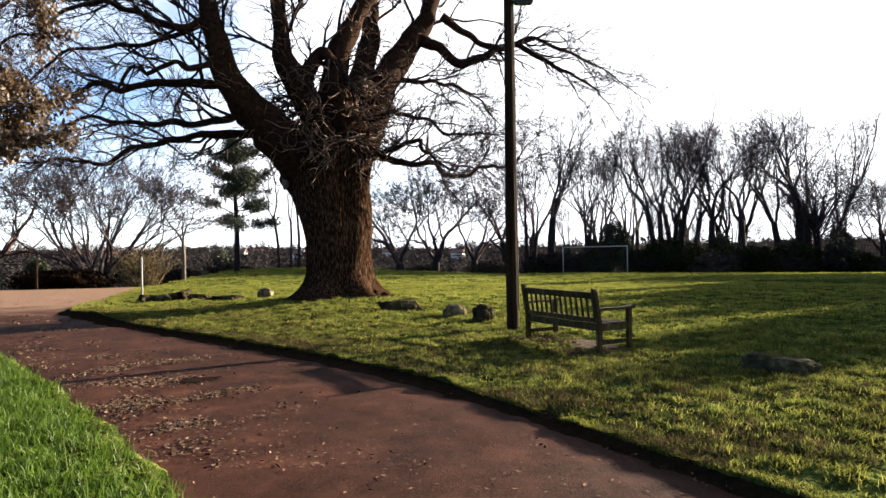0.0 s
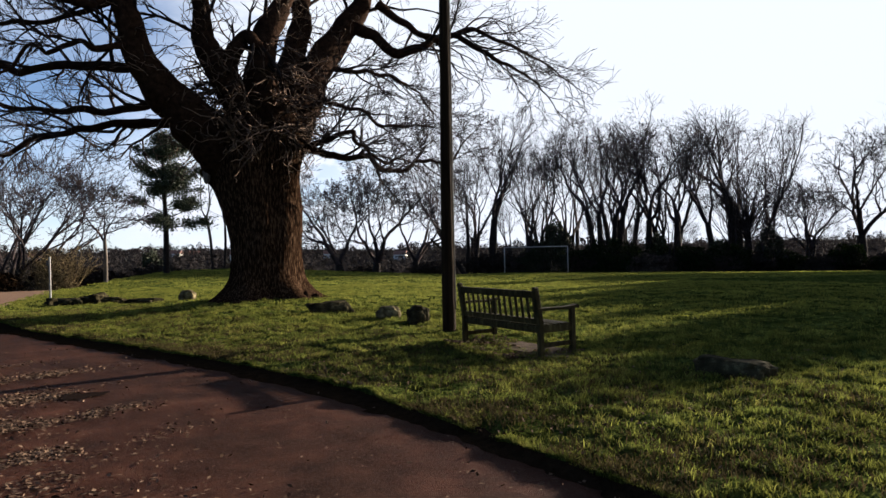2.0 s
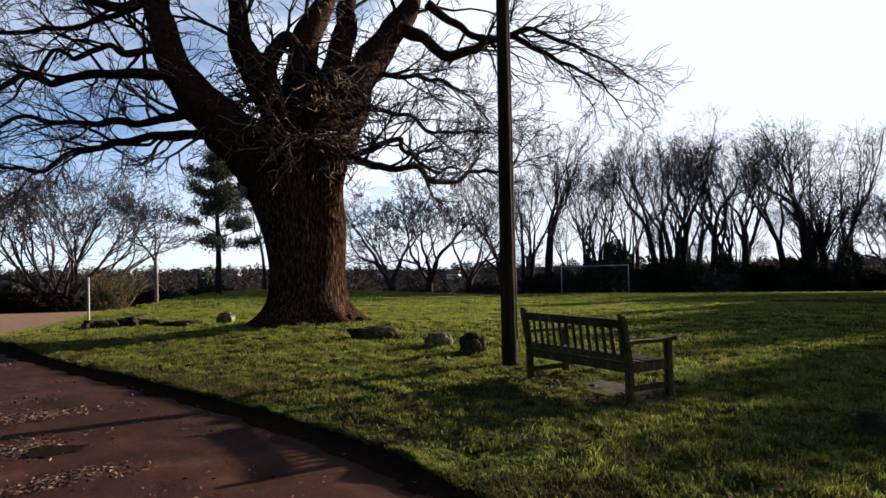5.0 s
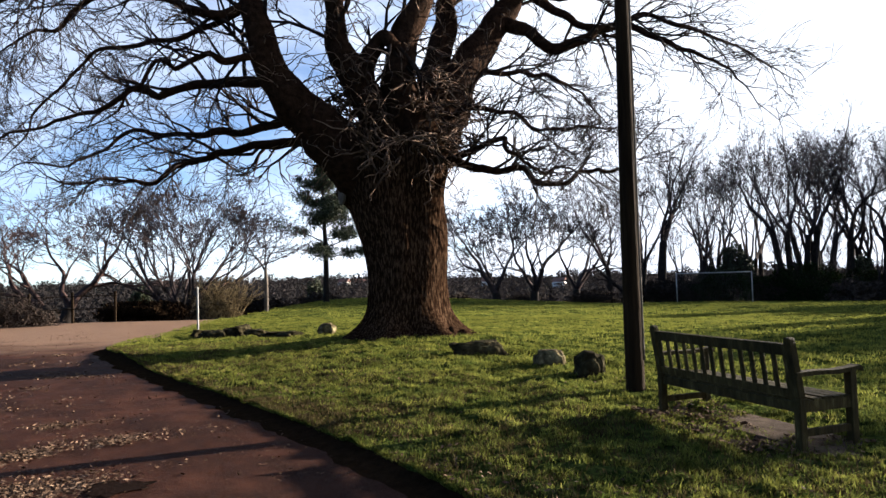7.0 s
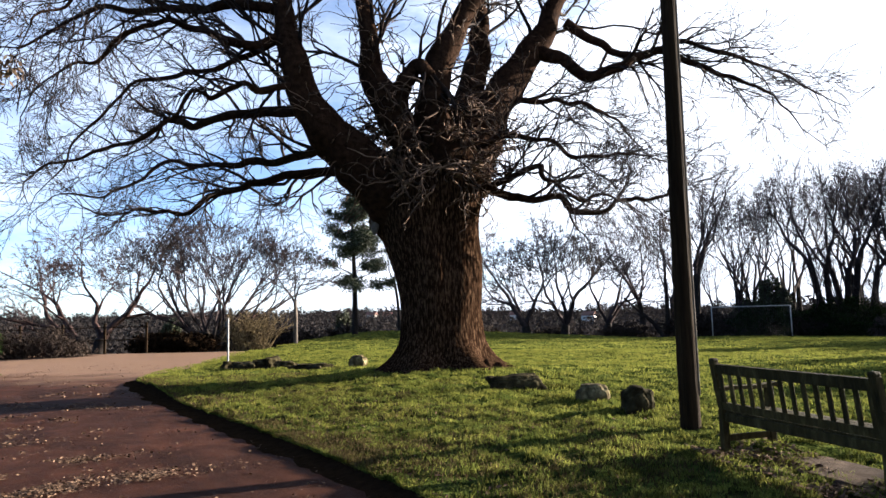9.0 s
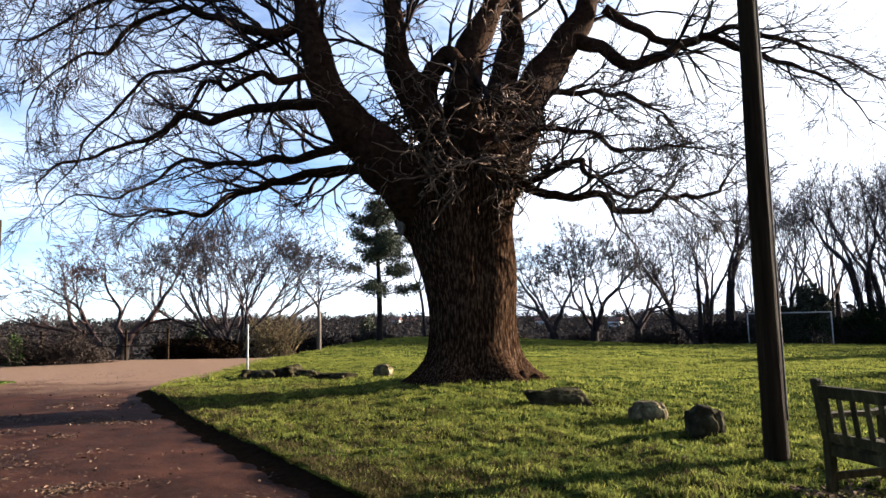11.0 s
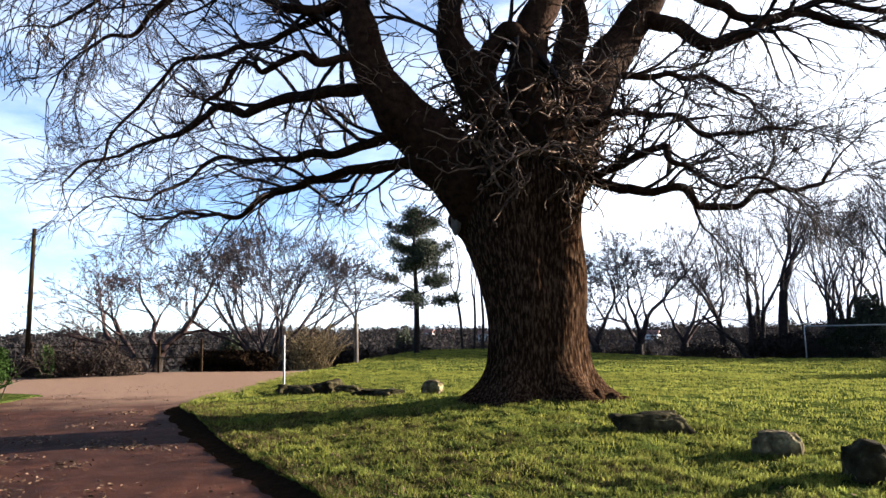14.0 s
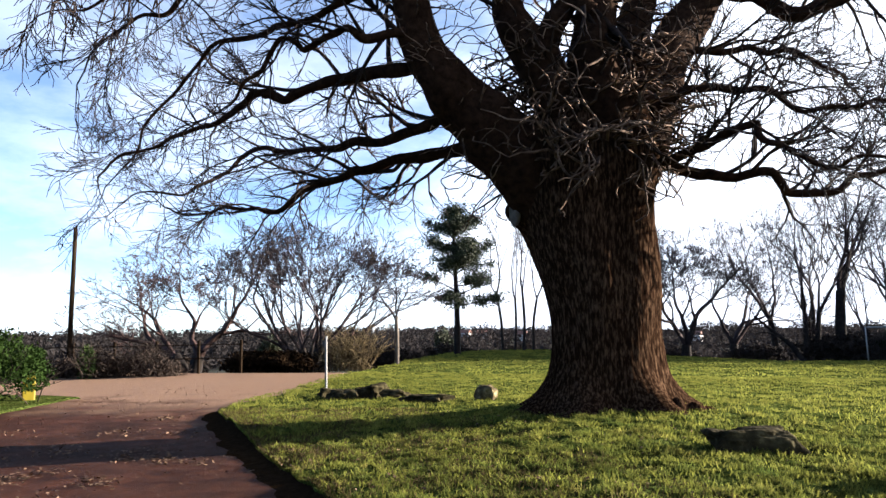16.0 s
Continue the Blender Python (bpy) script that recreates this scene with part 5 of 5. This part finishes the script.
def dry_strip(n):
    y = rg.uniform(4, 19.5, n)
    return np.stack([edge_x(KERB, y) + rg.uniform(0, 1, n) ** 1.5 * 4.5, y], 1)


p = clumpy(52000, rg, dry_strip, 0.0, 1.1)
blades("dry_grass", "patches of dry straw-coloured grass beside the lane", p, lawn_z(p[:, 0], p[:, 1]), 0.055, 0.005, M_STRAW, rg)


def litter(name, label, n, sampler, size, mat):
    p = clumpy(n, rg, sampler, 0.1, 1.6)
    c = np.stack([p[:, 0], p[:, 1], np.full(len(p), ROAD_Z + 0.012)], 1)
    v, f = leaf_quads(c, size, rg, 0.85)
    return tagged(link_mesh(name, v, f, mat), label, "leaves", kind="stuff")


def lane_litter(n):
    y = rg.uniform(5, 17, n)
    x = edge_x(VERGE, y) + 0.1 + np.abs(rg.normal(size=n)) * 0.75
    return np.stack([x, y], 1)


litter("leaf_litter", "pale dry leaves and chips scattered on the lane", 3200, lane_litter, 0.022, M_LITTER)


def all_lane(n):
    y = rg.uniform(2, 26, n)
    k, l = edge_x(KERB, y), edge_x(VERGE, y)
    return np.stack([l + (k - l) * rg.uniform(size=n), y], 1)


def heaps(n):
    q = np.array([(-4.6, 9.7), (-3.2, 7.3), (-5.9, 10.3), (-3.9, 8.4), (-2.6, 6.2)])[rg.integers(0, 5, n)]
    u = rg.normal(size=(n, 2)) * np.array([0.55, 0.16])
    return q + np.stack([u[:, 0] * 0.8 + u[:, 1] * 0.6, -u[:, 0] * 0.6 + u[:, 1] * 0.8], 1) * np.array([1, -1])


litter("leaf_litter", "swept streaks of pale chips and leaves on the lane", 7500, heaps, 0.0195, M_LITTER)
litter("leaf_litter", "scattered dry leaf bits on the lane", 2500, all_lane, 0.018, M_LITTER)


def drifts(n):
    q = np.array([(-8.6, 13.4), (-10.2, 16.6), (-11.4, 18.4), (-9.6, 15.0), (-7.2, 12.2), (-8.0, 14.6)])[rg.integers(0, 6, n)]
    return q + rg.normal(size=(n, 2)) * np.array([0.75, 0.22])


litter("leaf_litter", "thin drifts of pale leaves towards the yard", 1100, drifts, 0.03, M_LITTER)



def damp_patch(x, y, w, d, rz, seed):
    bm = bmesh.new()
    ring = []
    for k in range(40):
        a = 2 * math.pi * k / 40
        r = 1 + 0.7 * noise.noise(Vector((math.cos(a) * 1.4 + seed, math.sin(a) * 1.4, 0))) + 0.35 * noise.noise(Vector((math.cos(a) * 4, math.sin(a) * 4, seed)))
        ring.append(bm.verts.new((math.cos(a) * w / 2 * r, math.sin(a) * d / 2 * r, 0)))
    mid = bm.verts.new((0, 0, 0.0))
    for k in range(40):
        bm.faces.new((mid, ring[k], ring[(k + 1) % 40]))
    ob = part("damp_patch", bm, M_WET)
    ob.matrix_world = pose(x, y, ROAD_Z + 0.014, 0, 0, rz)
    return tagged(ob, "dark damp silt patch in the tarmac lane", "puddle", "damp patches")


damp_patch(-3.15, 8.54, 0.5, 0.34, 20, 1)


def bench_litter(n):
    u, w = rg.uniform(-1.1, 1.0, n), rg.uniform(-0.55, 0.5, n)
    return np.stack([1.95 + u * 0.465 + w * 0.885, 10.4 - u * 0.885 + w * 0.465], 1)


p = clumpy(1500, rg, bench_litter, -0.1)
c = np.stack([p[:, 0], p[:, 1], lawn_z(p[:, 0], p[:, 1]) + 0.03], 1)
v, f = leaf_quads(c, 0.03, rg, 0.8)
tagged(link_mesh("leaf_litter", v, f, M_LITTER), "brown fallen leaves under the bench", "leaves", kind="stuff")


def lawn_leaves(n):
    y = rg.uniform(5, 19, n)
    return np.stack([edge_x(KERB, y) + rg.uniform(0, 1, n) ** 1.6 * 7, y], 1)


p = clumpy(1700, rg, lawn_leaves, 0.15, 0.9)
v, f = leaf_quads(np.stack([p[:, 0], p[:, 1], lawn_z(p[:, 0], p[:, 1]) + 0.03], 1), 0.021, rg, 0.6)
tagged(link_mesh("leaf_litter", v, f, M_LITTER), "dry brown leaf bits caught in the grass", "leaves", kind="stuff")
